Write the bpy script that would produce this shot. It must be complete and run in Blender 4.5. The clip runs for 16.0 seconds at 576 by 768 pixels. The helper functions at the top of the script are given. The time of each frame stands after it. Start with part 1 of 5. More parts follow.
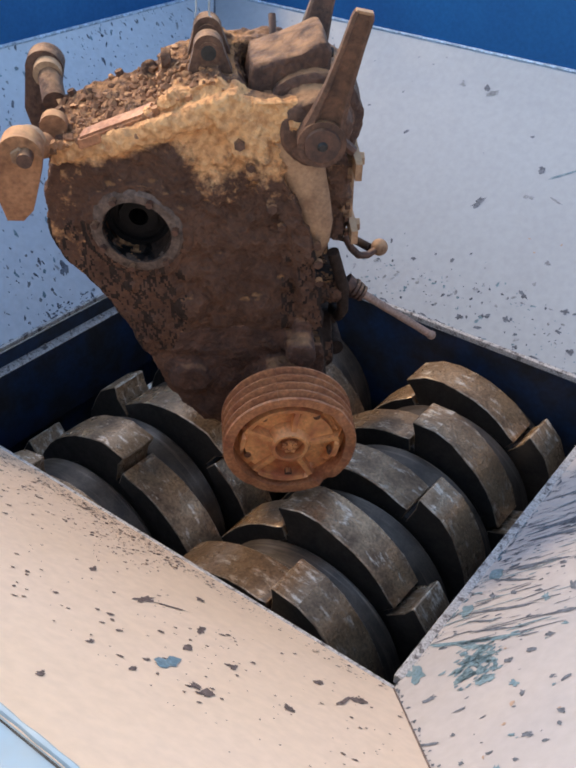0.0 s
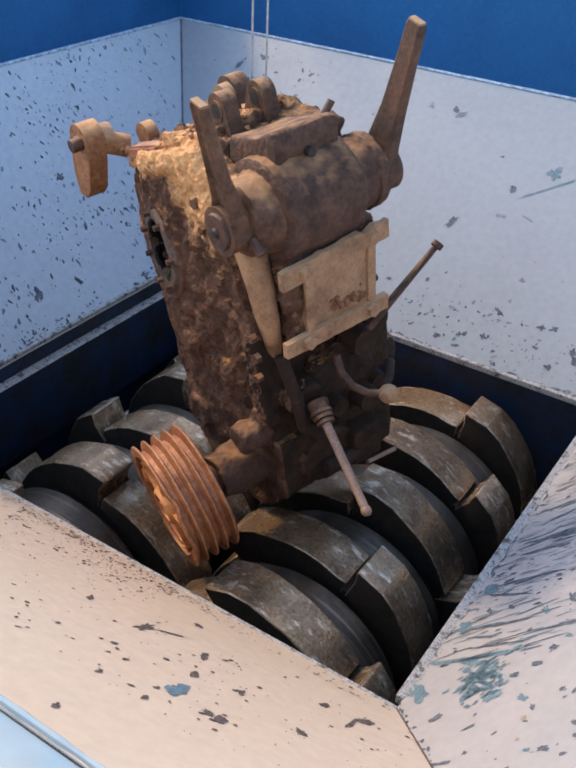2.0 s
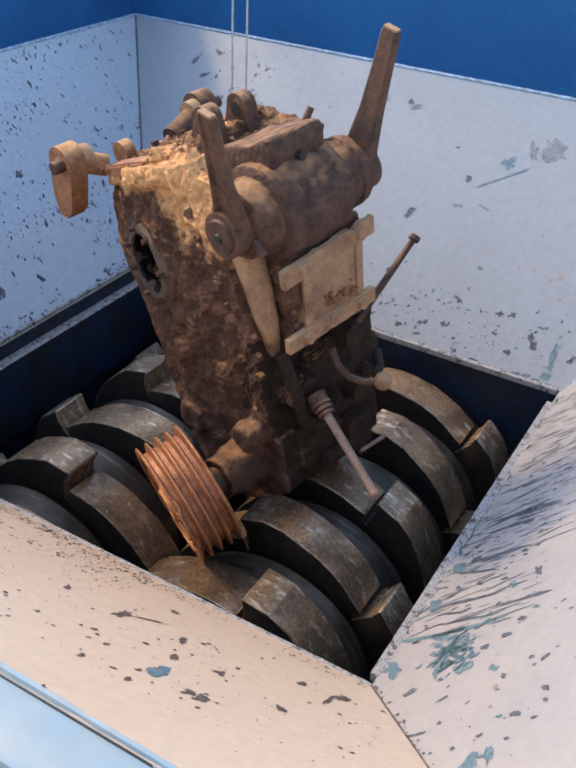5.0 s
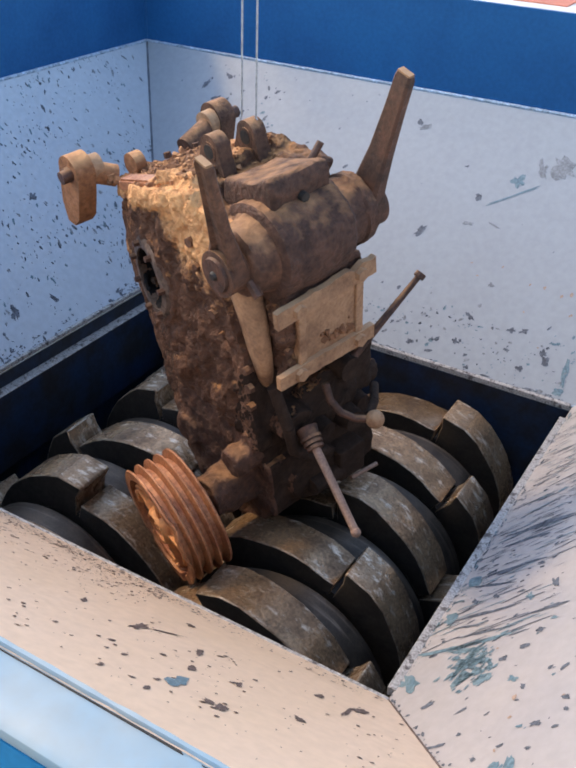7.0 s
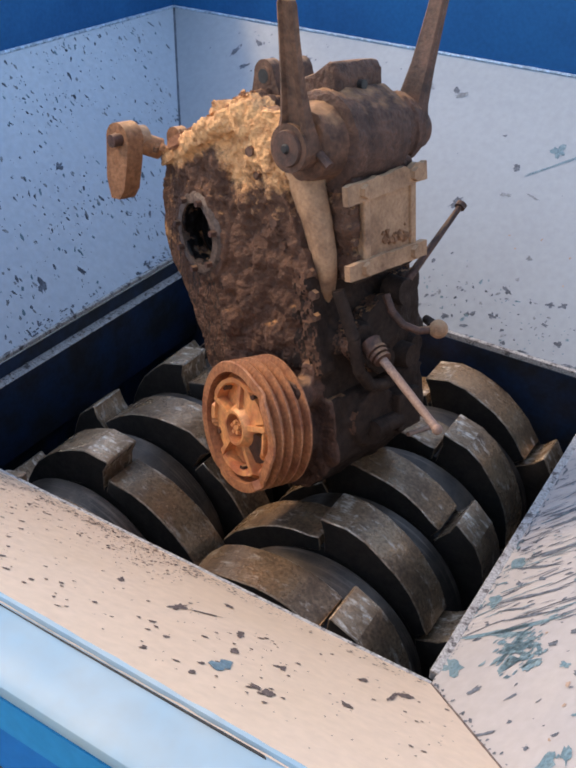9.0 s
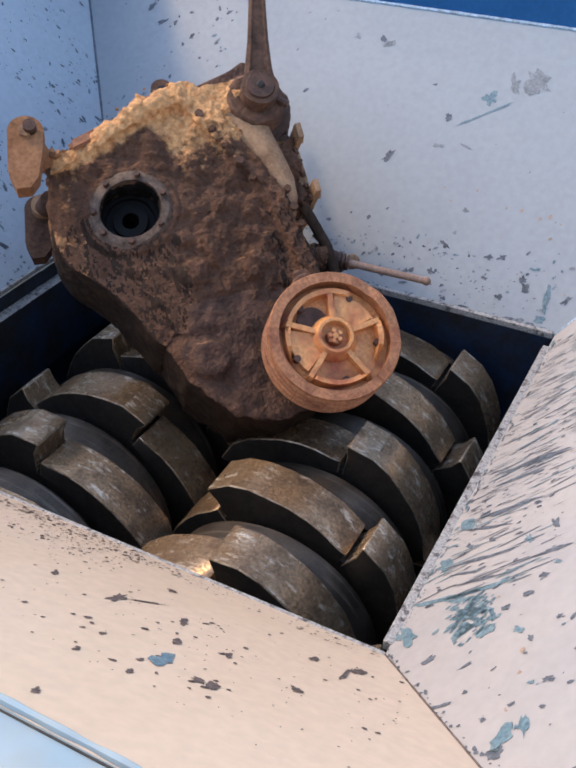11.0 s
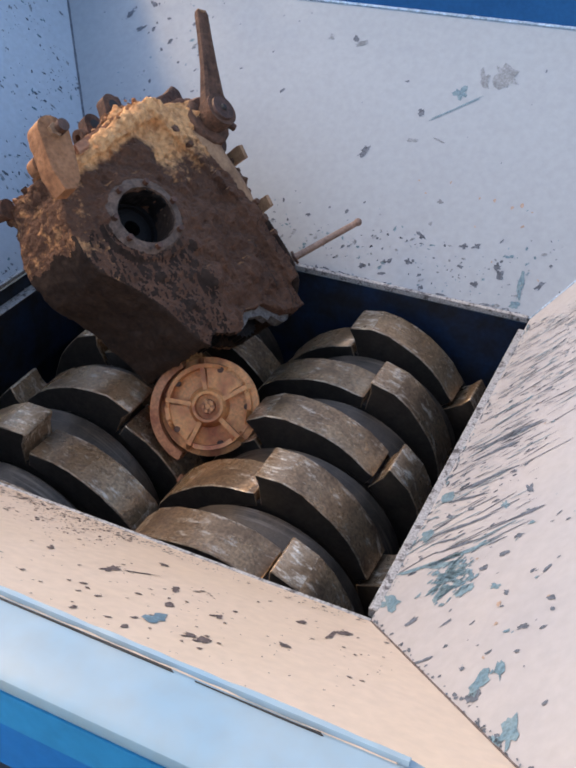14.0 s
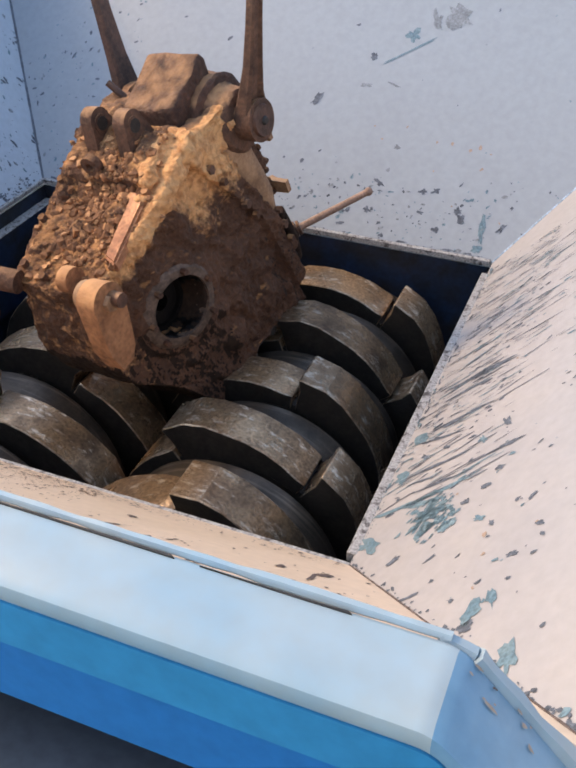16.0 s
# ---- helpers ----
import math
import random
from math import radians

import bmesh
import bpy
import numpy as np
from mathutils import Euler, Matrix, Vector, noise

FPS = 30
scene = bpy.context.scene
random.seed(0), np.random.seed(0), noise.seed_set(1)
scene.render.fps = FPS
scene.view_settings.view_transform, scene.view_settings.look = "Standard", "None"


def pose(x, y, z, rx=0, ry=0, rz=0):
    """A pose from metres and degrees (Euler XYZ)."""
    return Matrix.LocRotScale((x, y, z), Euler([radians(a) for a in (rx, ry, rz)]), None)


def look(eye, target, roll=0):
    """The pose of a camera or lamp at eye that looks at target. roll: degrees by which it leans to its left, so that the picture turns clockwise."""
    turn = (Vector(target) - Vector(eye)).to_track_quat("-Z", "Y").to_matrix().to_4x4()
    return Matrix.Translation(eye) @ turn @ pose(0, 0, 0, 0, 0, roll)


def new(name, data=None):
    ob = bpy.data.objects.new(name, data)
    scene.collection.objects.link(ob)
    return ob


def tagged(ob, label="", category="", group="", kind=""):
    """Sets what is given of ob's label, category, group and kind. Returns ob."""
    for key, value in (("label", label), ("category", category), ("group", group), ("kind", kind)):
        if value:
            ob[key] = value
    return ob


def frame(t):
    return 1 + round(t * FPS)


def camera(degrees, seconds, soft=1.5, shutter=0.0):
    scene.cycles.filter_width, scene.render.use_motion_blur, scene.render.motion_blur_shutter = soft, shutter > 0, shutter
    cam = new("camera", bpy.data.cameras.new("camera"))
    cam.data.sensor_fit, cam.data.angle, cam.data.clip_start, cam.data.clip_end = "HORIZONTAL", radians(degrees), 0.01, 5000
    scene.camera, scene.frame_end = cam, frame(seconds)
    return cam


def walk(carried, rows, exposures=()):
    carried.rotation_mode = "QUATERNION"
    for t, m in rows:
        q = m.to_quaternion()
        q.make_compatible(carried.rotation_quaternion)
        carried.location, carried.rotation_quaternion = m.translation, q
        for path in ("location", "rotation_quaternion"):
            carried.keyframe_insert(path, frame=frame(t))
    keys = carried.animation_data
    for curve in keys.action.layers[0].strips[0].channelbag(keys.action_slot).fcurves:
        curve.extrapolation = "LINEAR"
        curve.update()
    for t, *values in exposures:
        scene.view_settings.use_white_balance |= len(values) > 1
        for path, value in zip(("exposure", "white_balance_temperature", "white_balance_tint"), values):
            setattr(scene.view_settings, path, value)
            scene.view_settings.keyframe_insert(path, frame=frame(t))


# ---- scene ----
from mathutils import Quaternion

cam = camera(34.6, 16.0, soft=2.5)
PATH = [  # seconds, eye, yaw, pitch, roll in degrees
    (0, 0.3735, -0.846, 1.2196, 35.339, -35.425, 2.364),
    (0.5, 0.3539, -0.8498, 1.2122, 34.533, -34.699, 2.067),
    (1, 0.3501, -0.8578, 1.2205, 33.799, -34.251, 2.472),
    (1.5, 0.3327, -0.8658, 1.2053, 32.524, -33.869, 2.849),
    (2, 0.3249, -0.8778, 1.2072, 32.155, -33.778, 2.771),
    (2.5, 0.3316, -0.8798, 1.2012, 31.808, -33.765, 2.719),
    (3, 0.3378, -0.8907, 1.2099, 31.203, -33.798, 2.677),
    (3.5, 0.3317, -0.8879, 1.1949, 30.23, -34.12, 2.764),
    (4, 0.3202, -0.8761, 1.1801, 29.145, -34.006, 3.013),
    (4.2, 0.3246, -0.8893, 1.2135, 29.161, -34.169, 3.029),
    (6.5, 0.3314, -0.9236, 1.189, 29.494, -32.367, 2.307),
    (7, 0.3296, -0.9307, 1.1914, 29.837, -32.175, 2.184),
    (7.5, 0.327, -0.9294, 1.1837, 30.097, -32.232, 2.102),
    (8, 0.3177, -0.9329, 1.1792, 30.665, -32.568, 2.028),
    (8.2, 0.309, -0.9354, 1.1781, 30.866, -32.783, 2.159),
    (10.3, 0.2521, -0.8536, 1.1349, 29.555, -36.017, 0.803),
    (10.5, 0.2586, -0.8477, 1.1346, 28.682, -36.357, 0.631),
    (11, 0.2658, -0.8543, 1.1405, 27.026, -36.055, 0.865),
    (11.5, 0.2728, -0.8722, 1.1387, 26.584, -35.632, 0.748),
    (12, 0.2901, -0.8869, 1.1441, 26.394, -35.458, 0.655),
    (12.5, 0.2883, -0.9197, 1.1363, 26.544, -35.189, 0.621),
    (13, 0.29, -0.9305, 1.1362, 26.508, -34.976, 0.494),
    (13.5, 0.3044, -0.9183, 1.1351, 26.311, -35.037, -0.02),
    (14, 0.31, -0.917, 1.1342, 26.207, -35.365, -0.29),
    (14.5, 0.3027, -0.9256, 1.1259, 26.054, -35.662, -0.562),
    (15, 0.3254, -0.9335, 1.1251, 24.731, -35.974, -0.811),
    (15.5, 0.3064, -0.9268, 1.079, 23.431, -36.225, -1.091),
    (16, 0.2812, -0.918, 1.0514, 22.482, -36.626, -0.286),
]

def heading(yaw, pitch):
    a, b = radians(yaw), radians(pitch)
    return Vector((-math.sin(a) * math.cos(b), math.cos(a) * math.cos(b), math.sin(b)))


walk(cam, [(t, look((x, y, z), Vector((x, y, z)) + heading(yaw, pitch), roll)) for t, x, y, z, yaw, pitch, roll in PATH],
     exposures=[(0, 1.26, 7350, 9), (13, 1.24, 7400, 10), (15.5, 1.2, 7700, 10), (16, 1.3, 7950, 10)])

# ---- daylight: hazy sun over the left wall, open sky ----
SUN_FROM = Vector((-1.07, -0.04, 1.0)).normalized()
world = bpy.data.worlds.new("sky")
scene.world = world
world.use_nodes = True
wn, wl = world.node_tree.nodes, world.node_tree.links
sky = wn.new("ShaderNodeTexSky")
sky.sky_type, sky.sun_disc = "NISHITA", False
sky.ozone_density = 1.6
sky.sun_elevation = math.asin(SUN_FROM.z)
sky.sun_rotation = math.atan2(SUN_FROM.x, SUN_FROM.y)
wl.new(sky.outputs[0], wn["Background"].inputs[0])
wn["Background"].inputs[1].default_value = 0.2
sun_data = bpy.data.lights.new("sun", "SUN")
sun_data.energy, sun_data.angle, sun_data.color = 0.82, radians(8), (1.0, 0.72, 0.42)
sun = new("sun", sun_data)
sun.matrix_world = look(SUN_FROM * 6, (0, 0, 0))

# ---- materials ----
def mat(name, colour, rough=0.6, metal=0.0, spread=0.25, scale=14.0, bump=0.15, fine=120.0, second=None, cover=0.5, rough_spread=0.15, sharp=0.12):
    """Colour with broad stains and fine grain, a second colour in patches, uneven gloss and relief; object space."""
    m = bpy.data.materials.new(name)
    m.use_nodes = True
    nt, b = m.node_tree, m.node_tree.nodes["Principled BSDF"]
    N, K = nt.nodes, nt.links
    tc = N.new("ShaderNodeTexCoord")
    broad = N.new("ShaderNodeTexNoise")
    broad.inputs["Scale"].default_value, broad.inputs["Detail"].default_value, broad.inputs["Roughness"].default_value = scale, 8, 0.62
    grain = N.new("ShaderNodeTexNoise")
    grain.inputs["Scale"].default_value, grain.inputs["Detail"].default_value = fine, 5
    for n in (broad, grain):
        K.new(tc.outputs["Object"], n.inputs["Vector"])
    mix = N.new("ShaderNodeMix")
    mix.data_type = "RGBA"
    two = second or [c * (1 - spread) for c in colour]
    mix.inputs["A"].default_value, mix.inputs["B"].default_value = (*colour, 1), (*two, 1)
    ramp = N.new("ShaderNodeMapRange")
    ramp.inputs["From Min"].default_value, ramp.inputs["From Max"].default_value = 1 - cover - sharp, 1 - cover + sharp
    K.new(broad.outputs["Fac"], ramp.inputs["Value"])
    K.new(ramp.outputs["Result"], mix.inputs["Factor"])
    tint = N.new("ShaderNodeMix")
    tint.data_type, tint.blend_type = "RGBA", "MULTIPLY"
    tint.inputs["Factor"].default_value = 1.0
    lift = N.new("ShaderNodeMapRange")
    lift.inputs["From Min"].default_value, lift.inputs["From Max"].default_value = 0.3, 0.7
    lift.inputs["To Min"].default_value, lift.inputs["To Max"].default_value = 1 - spread, 1 + spread * 0.6
    K.new(grain.outputs["Fac"], lift.inputs["Value"])
    K.new(mix.outputs["Result"], tint.inputs["A"])
    K.new(lift.outputs["Result"], tint.inputs["B"])
    K.new(tint.outputs["Result"], b.inputs["Base Color"])
    rr = N.new("ShaderNodeMapRange")
    rr.inputs["From Min"].default_value, rr.inputs["From Max"].default_value = 0.3, 0.7
    rr.inputs["To Min"].default_value, rr.inputs["To Max"].default_value = max(0.05, rough - rough_spread), min(1, rough + rough_spread)
    K.new(broad.outputs["Fac"], rr.inputs["Value"])
    K.new(rr.outputs["Result"], b.inputs["Roughness"])
    b.inputs["Metallic"].default_value = metal
    bp = N.new("ShaderNodeBump")
    bp.inputs["Strength"].default_value, bp.inputs["Distance"].default_value = bump, 0.004
    K.new(grain.outputs["Fac"], bp.inputs["Height"])
    K.new(bp.outputs["Normal"], b.inputs["Normal"])
    return m


def dusty(m, dust, low=0.25, high=0.75, size=16):
    """Dry dust that has settled on the faces that looked up in the thing's own space."""
    nt, b = m.node_tree, m.node_tree.nodes["Principled BSDF"]
    N, K = nt.nodes, nt.links
    src = b.inputs["Base Color"].links[0].from_socket
    tc, sep = N.new("ShaderNodeTexCoord"), N.new("ShaderNodeSeparateXYZ")
    K.new(tc.outputs["Normal"], sep.inputs[0])
    nz = N.new("ShaderNodeTexNoise")
    nz.inputs["Scale"].default_value, nz.inputs["Detail"].default_value = size, 7
    K.new(tc.outputs["Object"], nz.inputs["Vector"])
    add = N.new("ShaderNodeMath")
    add.operation = "MULTIPLY_ADD"
    add.inputs[1].default_value = 1.6
    K.new(nz.outputs["Fac"], add.inputs[0])
    K.new(sep.outputs["Z"], add.inputs[2])
    rng = N.new("ShaderNodeMapRange")
    rng.inputs["From Min"].default_value, rng.inputs["From Max"].default_value = 0.8 + low, 0.8 + high
    K.new(add.outputs[0], rng.inputs["Value"])
    mix = N.new("ShaderNodeMix")
    mix.data_type = "RGBA"
    K.new(rng.outputs["Result"], mix.inputs["Factor"])
    K.new(src, mix.inputs["A"])
    mix.inputs["B"].default_value = (*dust, 1)
    K.new(mix.outputs["Result"], b.inputs["Base Color"])
    return m



def veiled(m, colour, deep):
    """Dry sandy soil lying where the mesh's own veil says so, frayed at its edge."""
    nt, b = m.node_tree, m.node_tree.nodes["Principled BSDF"]
    N, K = nt.nodes, nt.links
    src = b.inputs["Base Color"].links[0].from_socket
    at, tc, nz, fine = N.new("ShaderNodeAttribute"), N.new("ShaderNodeTexCoord"), N.new("ShaderNodeTexNoise"), N.new("ShaderNodeTexNoise")
    at.attribute_name = "veil"
    nz.inputs["Scale"].default_value, nz.inputs["Detail"].default_value, nz.inputs["Roughness"].default_value = 45, 9, 0.7
    fine.inputs["Scale"].default_value, fine.inputs["Detail"].default_value = 70, 8
    for n in (nz, fine):
        K.new(tc.outputs["Object"], n.inputs["Vector"])
    add, rng, mix, tone = N.new("ShaderNodeMath"), N.new("ShaderNodeMapRange"), N.new("ShaderNodeMix"), N.new("ShaderNodeMix")
    add.operation = "MULTIPLY_ADD"
    add.inputs[1].default_value = 1.3
    K.new(nz.outputs["Fac"], add.inputs[0])
    K.new(at.outputs["Fac"], add.inputs[2])
    rng.inputs["From Min"].default_value, rng.inputs["From Max"].default_value = 1.05, 1.35
    K.new(add.outputs[0], rng.inputs["Value"])
    tone.data_type = mix.data_type = "RGBA"
    tone.inputs["A"].default_value, tone.inputs["B"].default_value = (*deep, 1), (*colour, 1)
    rt = N.new("ShaderNodeMapRange")
    rt.inputs["From Min"].default_value, rt.inputs["From Max"].default_value = 0.32, 0.60
    K.new(fine.outputs["Fac"], rt.inputs["Value"])
    K.new(rt.outputs["Result"], tone.inputs["Factor"])
    K.new(rng.outputs["Result"], mix.inputs["Factor"])
    K.new(src, mix.inputs["A"])
    K.new(tone.outputs["Result"], mix.inputs["B"])
    K.new(mix.outputs["Result"], b.inputs["Base Color"])
    return m


def coarse(m, depth):
    """Deeper relief for crusted surfaces."""
    m.node_tree.nodes["Bump"].inputs["Distance"].default_value = depth
    return m


def scuffed(m, colour, size, low, high):
    """Brighter rubbed patches and scratches in the metal."""
    nt, b = m.node_tree, m.node_tree.nodes["Principled BSDF"]
    N, K = nt.nodes, nt.links
    src = b.inputs["Base Color"].links[0].from_socket
    tc, mp, nz = N.new("ShaderNodeTexCoord"), N.new("ShaderNodeMapping"), N.new("ShaderNodeTexNoise")
    mp.inputs["Scale"].default_value = (1.0, 2.6, 1.0)
    nz.inputs["Scale"].default_value, nz.inputs["Detail"].default_value, nz.inputs["Roughness"].default_value = size, 9, 0.7
    K.new(tc.outputs["Object"], mp.inputs["Vector"])
    K.new(mp.outputs["Vector"], nz.inputs["Vector"])
    rng, mix = N.new("ShaderNodeMapRange"), N.new("ShaderNodeMix")
    rng.inputs["From Min"].default_value, rng.inputs["From Max"].default_value = low, high
    K.new(nz.outputs["Fac"], rng.inputs["Value"])
    mix.data_type = "RGBA"
    K.new(rng.outputs["Result"], mix.inputs["Factor"])
    K.new(src, mix.inputs["A"])
    mix.inputs["B"].default_value = (*colour, 1)
    K.new(mix.outputs["Result"], b.inputs["Base Color"])
    return m


def uneven(m, spread):
    """Each piece a little lighter or darker than the next."""
    nt, b = m.node_tree, m.node_tree.nodes["Principled BSDF"]
    N, K = nt.nodes, nt.links
    src = b.inputs["Base Color"].links[0].from_socket
    info, rng, mul = N.new("ShaderNodeObjectInfo"), N.new("ShaderNodeMapRange"), N.new("ShaderNodeMix")
    rng.inputs["To Min"].default_value, rng.inputs["To Max"].default_value = 1 - spread, 1 + spread * 0.5
    K.new(info.outputs["Random"], rng.inputs["Value"])
    mul.data_type, mul.blend_type = "RGBA", "MULTIPLY"
    mul.inputs["Factor"].default_value = 1.0
    K.new(src, mul.inputs["A"])
    K.new(rng.outputs["Result"], mul.inputs["B"])
    K.new(mul.outputs["Result"], b.inputs["Base Color"])
    for tc in [n for n in N if n.type == "TEX_COORD"]:  # and stained in other places
        ends = [k.to_socket for k in tc.outputs["Object"].links]
        far, add = N.new("ShaderNodeMath"), N.new("ShaderNodeVectorMath")
        far.operation = "MULTIPLY"
        far.inputs[1].default_value = 40.0
        K.new(info.outputs["Random"], far.inputs[0])
        K.new(tc.outputs["Object"], add.inputs[0])
        K.new(far.outputs[0], add.inputs[1])
        for e in ends:
            K.new(add.outputs[0], e)
    return m


def turned_lines(m):
    """Rings rubbed round the turning axis, bright and dull."""
    nt, b = m.node_tree, m.node_tree.nodes["Principled BSDF"]
    N, K = nt.nodes, nt.links
    src = b.inputs["Base Color"].links[0].from_socket
    tc, mp, nz = N.new("ShaderNodeTexCoord"), N.new("ShaderNodeMapping"), N.new("ShaderNodeTexNoise")
    mp.inputs["Scale"].default_value = (5.0, 90.0, 5.0)
    nz.inputs["Scale"].default_value, nz.inputs["Detail"].default_value, nz.inputs["Roughness"].default_value = 1.0, 6, 0.6
    K.new(tc.outputs["Object"], mp.inputs["Vector"])
    K.new(mp.outputs["Vector"], nz.inputs["Vector"])
    rng, mix, gl = N.new("ShaderNodeMapRange"), N.new("ShaderNodeMix"), N.new("ShaderNodeMapRange")
    rng.inputs["From Min"].default_value, rng.inputs["From Max"].default_value = 0.54, 0.74
    gl.inputs["From Min"].default_value, gl.inputs["From Max"].default_value = 0.35, 0.65
    gl.inputs["To Min"].default_value, gl.inputs["To Max"].default_value = 0.52, 0.30
    K.new(nz.outputs["Fac"], rng.inputs["Value"])
    K.new(nz.outputs["Fac"], gl.inputs["Value"])
    mix.data_type = "RGBA"
    K.new(rng.outputs["Result"], mix.inputs["Factor"])
    K.new(src, mix.inputs["A"])
    mix.inputs["B"].default_value = (0.19, 0.15, 0.115, 1)
    K.new(mix.outputs["Result"], b.inputs["Base Color"])
    K.new(gl.outputs["Result"], b.inputs["Roughness"])
    return m


# One white paint toned for each plate's light: right warmer, left lighter and bluer.
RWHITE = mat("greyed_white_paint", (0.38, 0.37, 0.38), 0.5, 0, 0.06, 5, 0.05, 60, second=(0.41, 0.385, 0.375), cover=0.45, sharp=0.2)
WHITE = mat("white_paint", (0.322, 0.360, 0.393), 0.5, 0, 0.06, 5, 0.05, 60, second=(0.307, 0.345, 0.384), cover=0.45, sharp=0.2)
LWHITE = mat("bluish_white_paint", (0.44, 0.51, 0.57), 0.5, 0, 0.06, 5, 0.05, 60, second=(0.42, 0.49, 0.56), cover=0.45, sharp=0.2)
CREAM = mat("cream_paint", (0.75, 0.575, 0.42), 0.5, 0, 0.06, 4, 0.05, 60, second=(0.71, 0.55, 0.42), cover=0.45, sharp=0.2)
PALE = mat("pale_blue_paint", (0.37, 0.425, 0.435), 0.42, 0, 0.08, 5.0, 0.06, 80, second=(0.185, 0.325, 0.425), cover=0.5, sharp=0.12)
# Lip paint made bluer at the bent end to paint in its shade.
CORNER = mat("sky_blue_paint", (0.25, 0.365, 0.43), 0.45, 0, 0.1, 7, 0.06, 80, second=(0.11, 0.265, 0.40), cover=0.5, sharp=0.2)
BLUE = mat("blue_paint", (0.007, 0.102, 0.275), 0.6, 0, 0.1, 5, 0.04, 90, second=(0.007, 0.086, 0.24))
BLUE.node_tree.nodes["Principled BSDF"].inputs["Specular IOR Level"].default_value = 0.2
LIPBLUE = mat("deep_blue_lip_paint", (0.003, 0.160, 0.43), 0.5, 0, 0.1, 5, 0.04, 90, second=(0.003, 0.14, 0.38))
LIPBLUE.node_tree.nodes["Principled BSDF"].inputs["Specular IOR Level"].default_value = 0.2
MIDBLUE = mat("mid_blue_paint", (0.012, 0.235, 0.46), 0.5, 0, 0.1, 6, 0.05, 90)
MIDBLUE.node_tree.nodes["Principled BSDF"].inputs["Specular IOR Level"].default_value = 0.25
NAVY = mat("navy_chamber_paint", (0.007, 0.028, 0.075), 0.5, 0, 0.3, 9, 0.1, 90, second=(0.012, 0.015, 0.02), cover=0.52)
BARE = mat("speckled_bare_edge", (0.40, 0.39, 0.38), 0.6, 0.1, 0.5, 70, 0.3, 250, second=(0.1, 0.09, 0.09), cover=0.42, sharp=0.05)
WELD = mat("pale_weld_bead", (0.46, 0.62, 0.78), 0.5, 0, 0.4, 60, 0.3, 200)
CHIP_BROWN = mat("chipped_brown", (0.17, 0.125, 0.11), 0.7, 0, 0.4, 60, 0.2, 200)
CHIP_SOFT = mat("worn_through_grey", (0.27, 0.30, 0.33), 0.7, 0, 0.3, 60, 0.2, 200)
CHIP_GREY = mat("chipped_grey", (0.135, 0.16, 0.20), 0.7, 0, 0.4, 60, 0.2, 200)
CHIP_TEAL = mat("chipped_teal", (0.11, 0.20, 0.255), 0.6, 0, 0.35, 60, 0.2, 200, second=(0.18, 0.27, 0.31))
CHIP_RUST = mat("rust_stain", (0.42, 0.31, 0.24), 0.7, 0, 0.2, 60, 0.1, 200)
STEEL = uneven(scuffed(mat("worn_cutter_steel", (0.44, 0.285, 0.165), 0.29, 0.5, 0.45, 11, 0.3, 150, second=(0.13, 0.080, 0.049), cover=0.45, sharp=0.14, rough_spread=0.22), (0.72, 0.60, 0.47), 22, 0.56, 0.66), 0.42)
EDGE = mat("rubbed_bright_edge", (0.48, 0.39, 0.29), 0.35, 0.6, 0.3, 60, 0.2, 200, second=(0.2, 0.13, 0.08), cover=0.5)
NOSE = uneven(scuffed(mat("rubbed_cutter_nose", (0.44, 0.31, 0.20), 0.34, 0.5, 0.3, 30, 0.3, 180, second=(0.24, 0.15, 0.085), cover=0.5, sharp=0.15, rough_spread=0.2), (0.80, 0.70, 0.57), 28, 0.52, 0.64), 0.3)
RING = turned_lines(mat("polished_spacer_steel", (0.085, 0.066, 0.050), 0.36, 0.4, 0.25, 18, 0.1, 240, second=(0.04, 0.031, 0.024)))
# Near-black steel: paints in the shade on cutter flanks, in gaps and holes.
SHADE_DARK = mat("greasy_dark_steel", (0.032, 0.027, 0.023), 0.55, 0.1, 0.4, 20, 0.2, 120)
MUD = dusty(mat("caked_rusty_soil", (0.158, 0.068, 0.033), 0.92, 0, 0.32, 12, 0.9, 95, second=(0.066, 0.032, 0.020), cover=0.5, sharp=0.36), (0.66, 0.315, 0.12), 0.75, 1.45, 24)
coarse(MUD, 0.015)
veiled(MUD, (0.80, 0.42, 0.180), (0.48, 0.21, 0.082))
SLUDGE = mat("oily_dark_casting", (0.052, 0.031, 0.021), 0.85, 0, 0.35, 18, 0.7, 100, second=(0.020, 0.013, 0.010), cover=0.5, sharp=0.3)
SLUDGE.node_tree.nodes["Principled BSDF"].inputs["Specular IOR Level"].default_value = 0.2
BROWN = dusty(mat("brown_primed_casting", (0.118, 0.052, 0.030), 0.8, 0, 0.35, 24, 0.9, 120, second=(0.046, 0.024, 0.017), cover=0.48, sharp=0.18), (0.40, 0.20, 0.092), 0.6, 1.3, 36)
coarse(BROWN, 0.007)
TAN = dusty(mat("dusty_tan_paint", (0.40, 0.228, 0.122), 0.75, 0, 0.2, 20, 0.5, 150, second=(0.17, 0.085, 0.046), cover=0.42, sharp=0.16), (0.53, 0.325, 0.18), 0.5, 1.2)
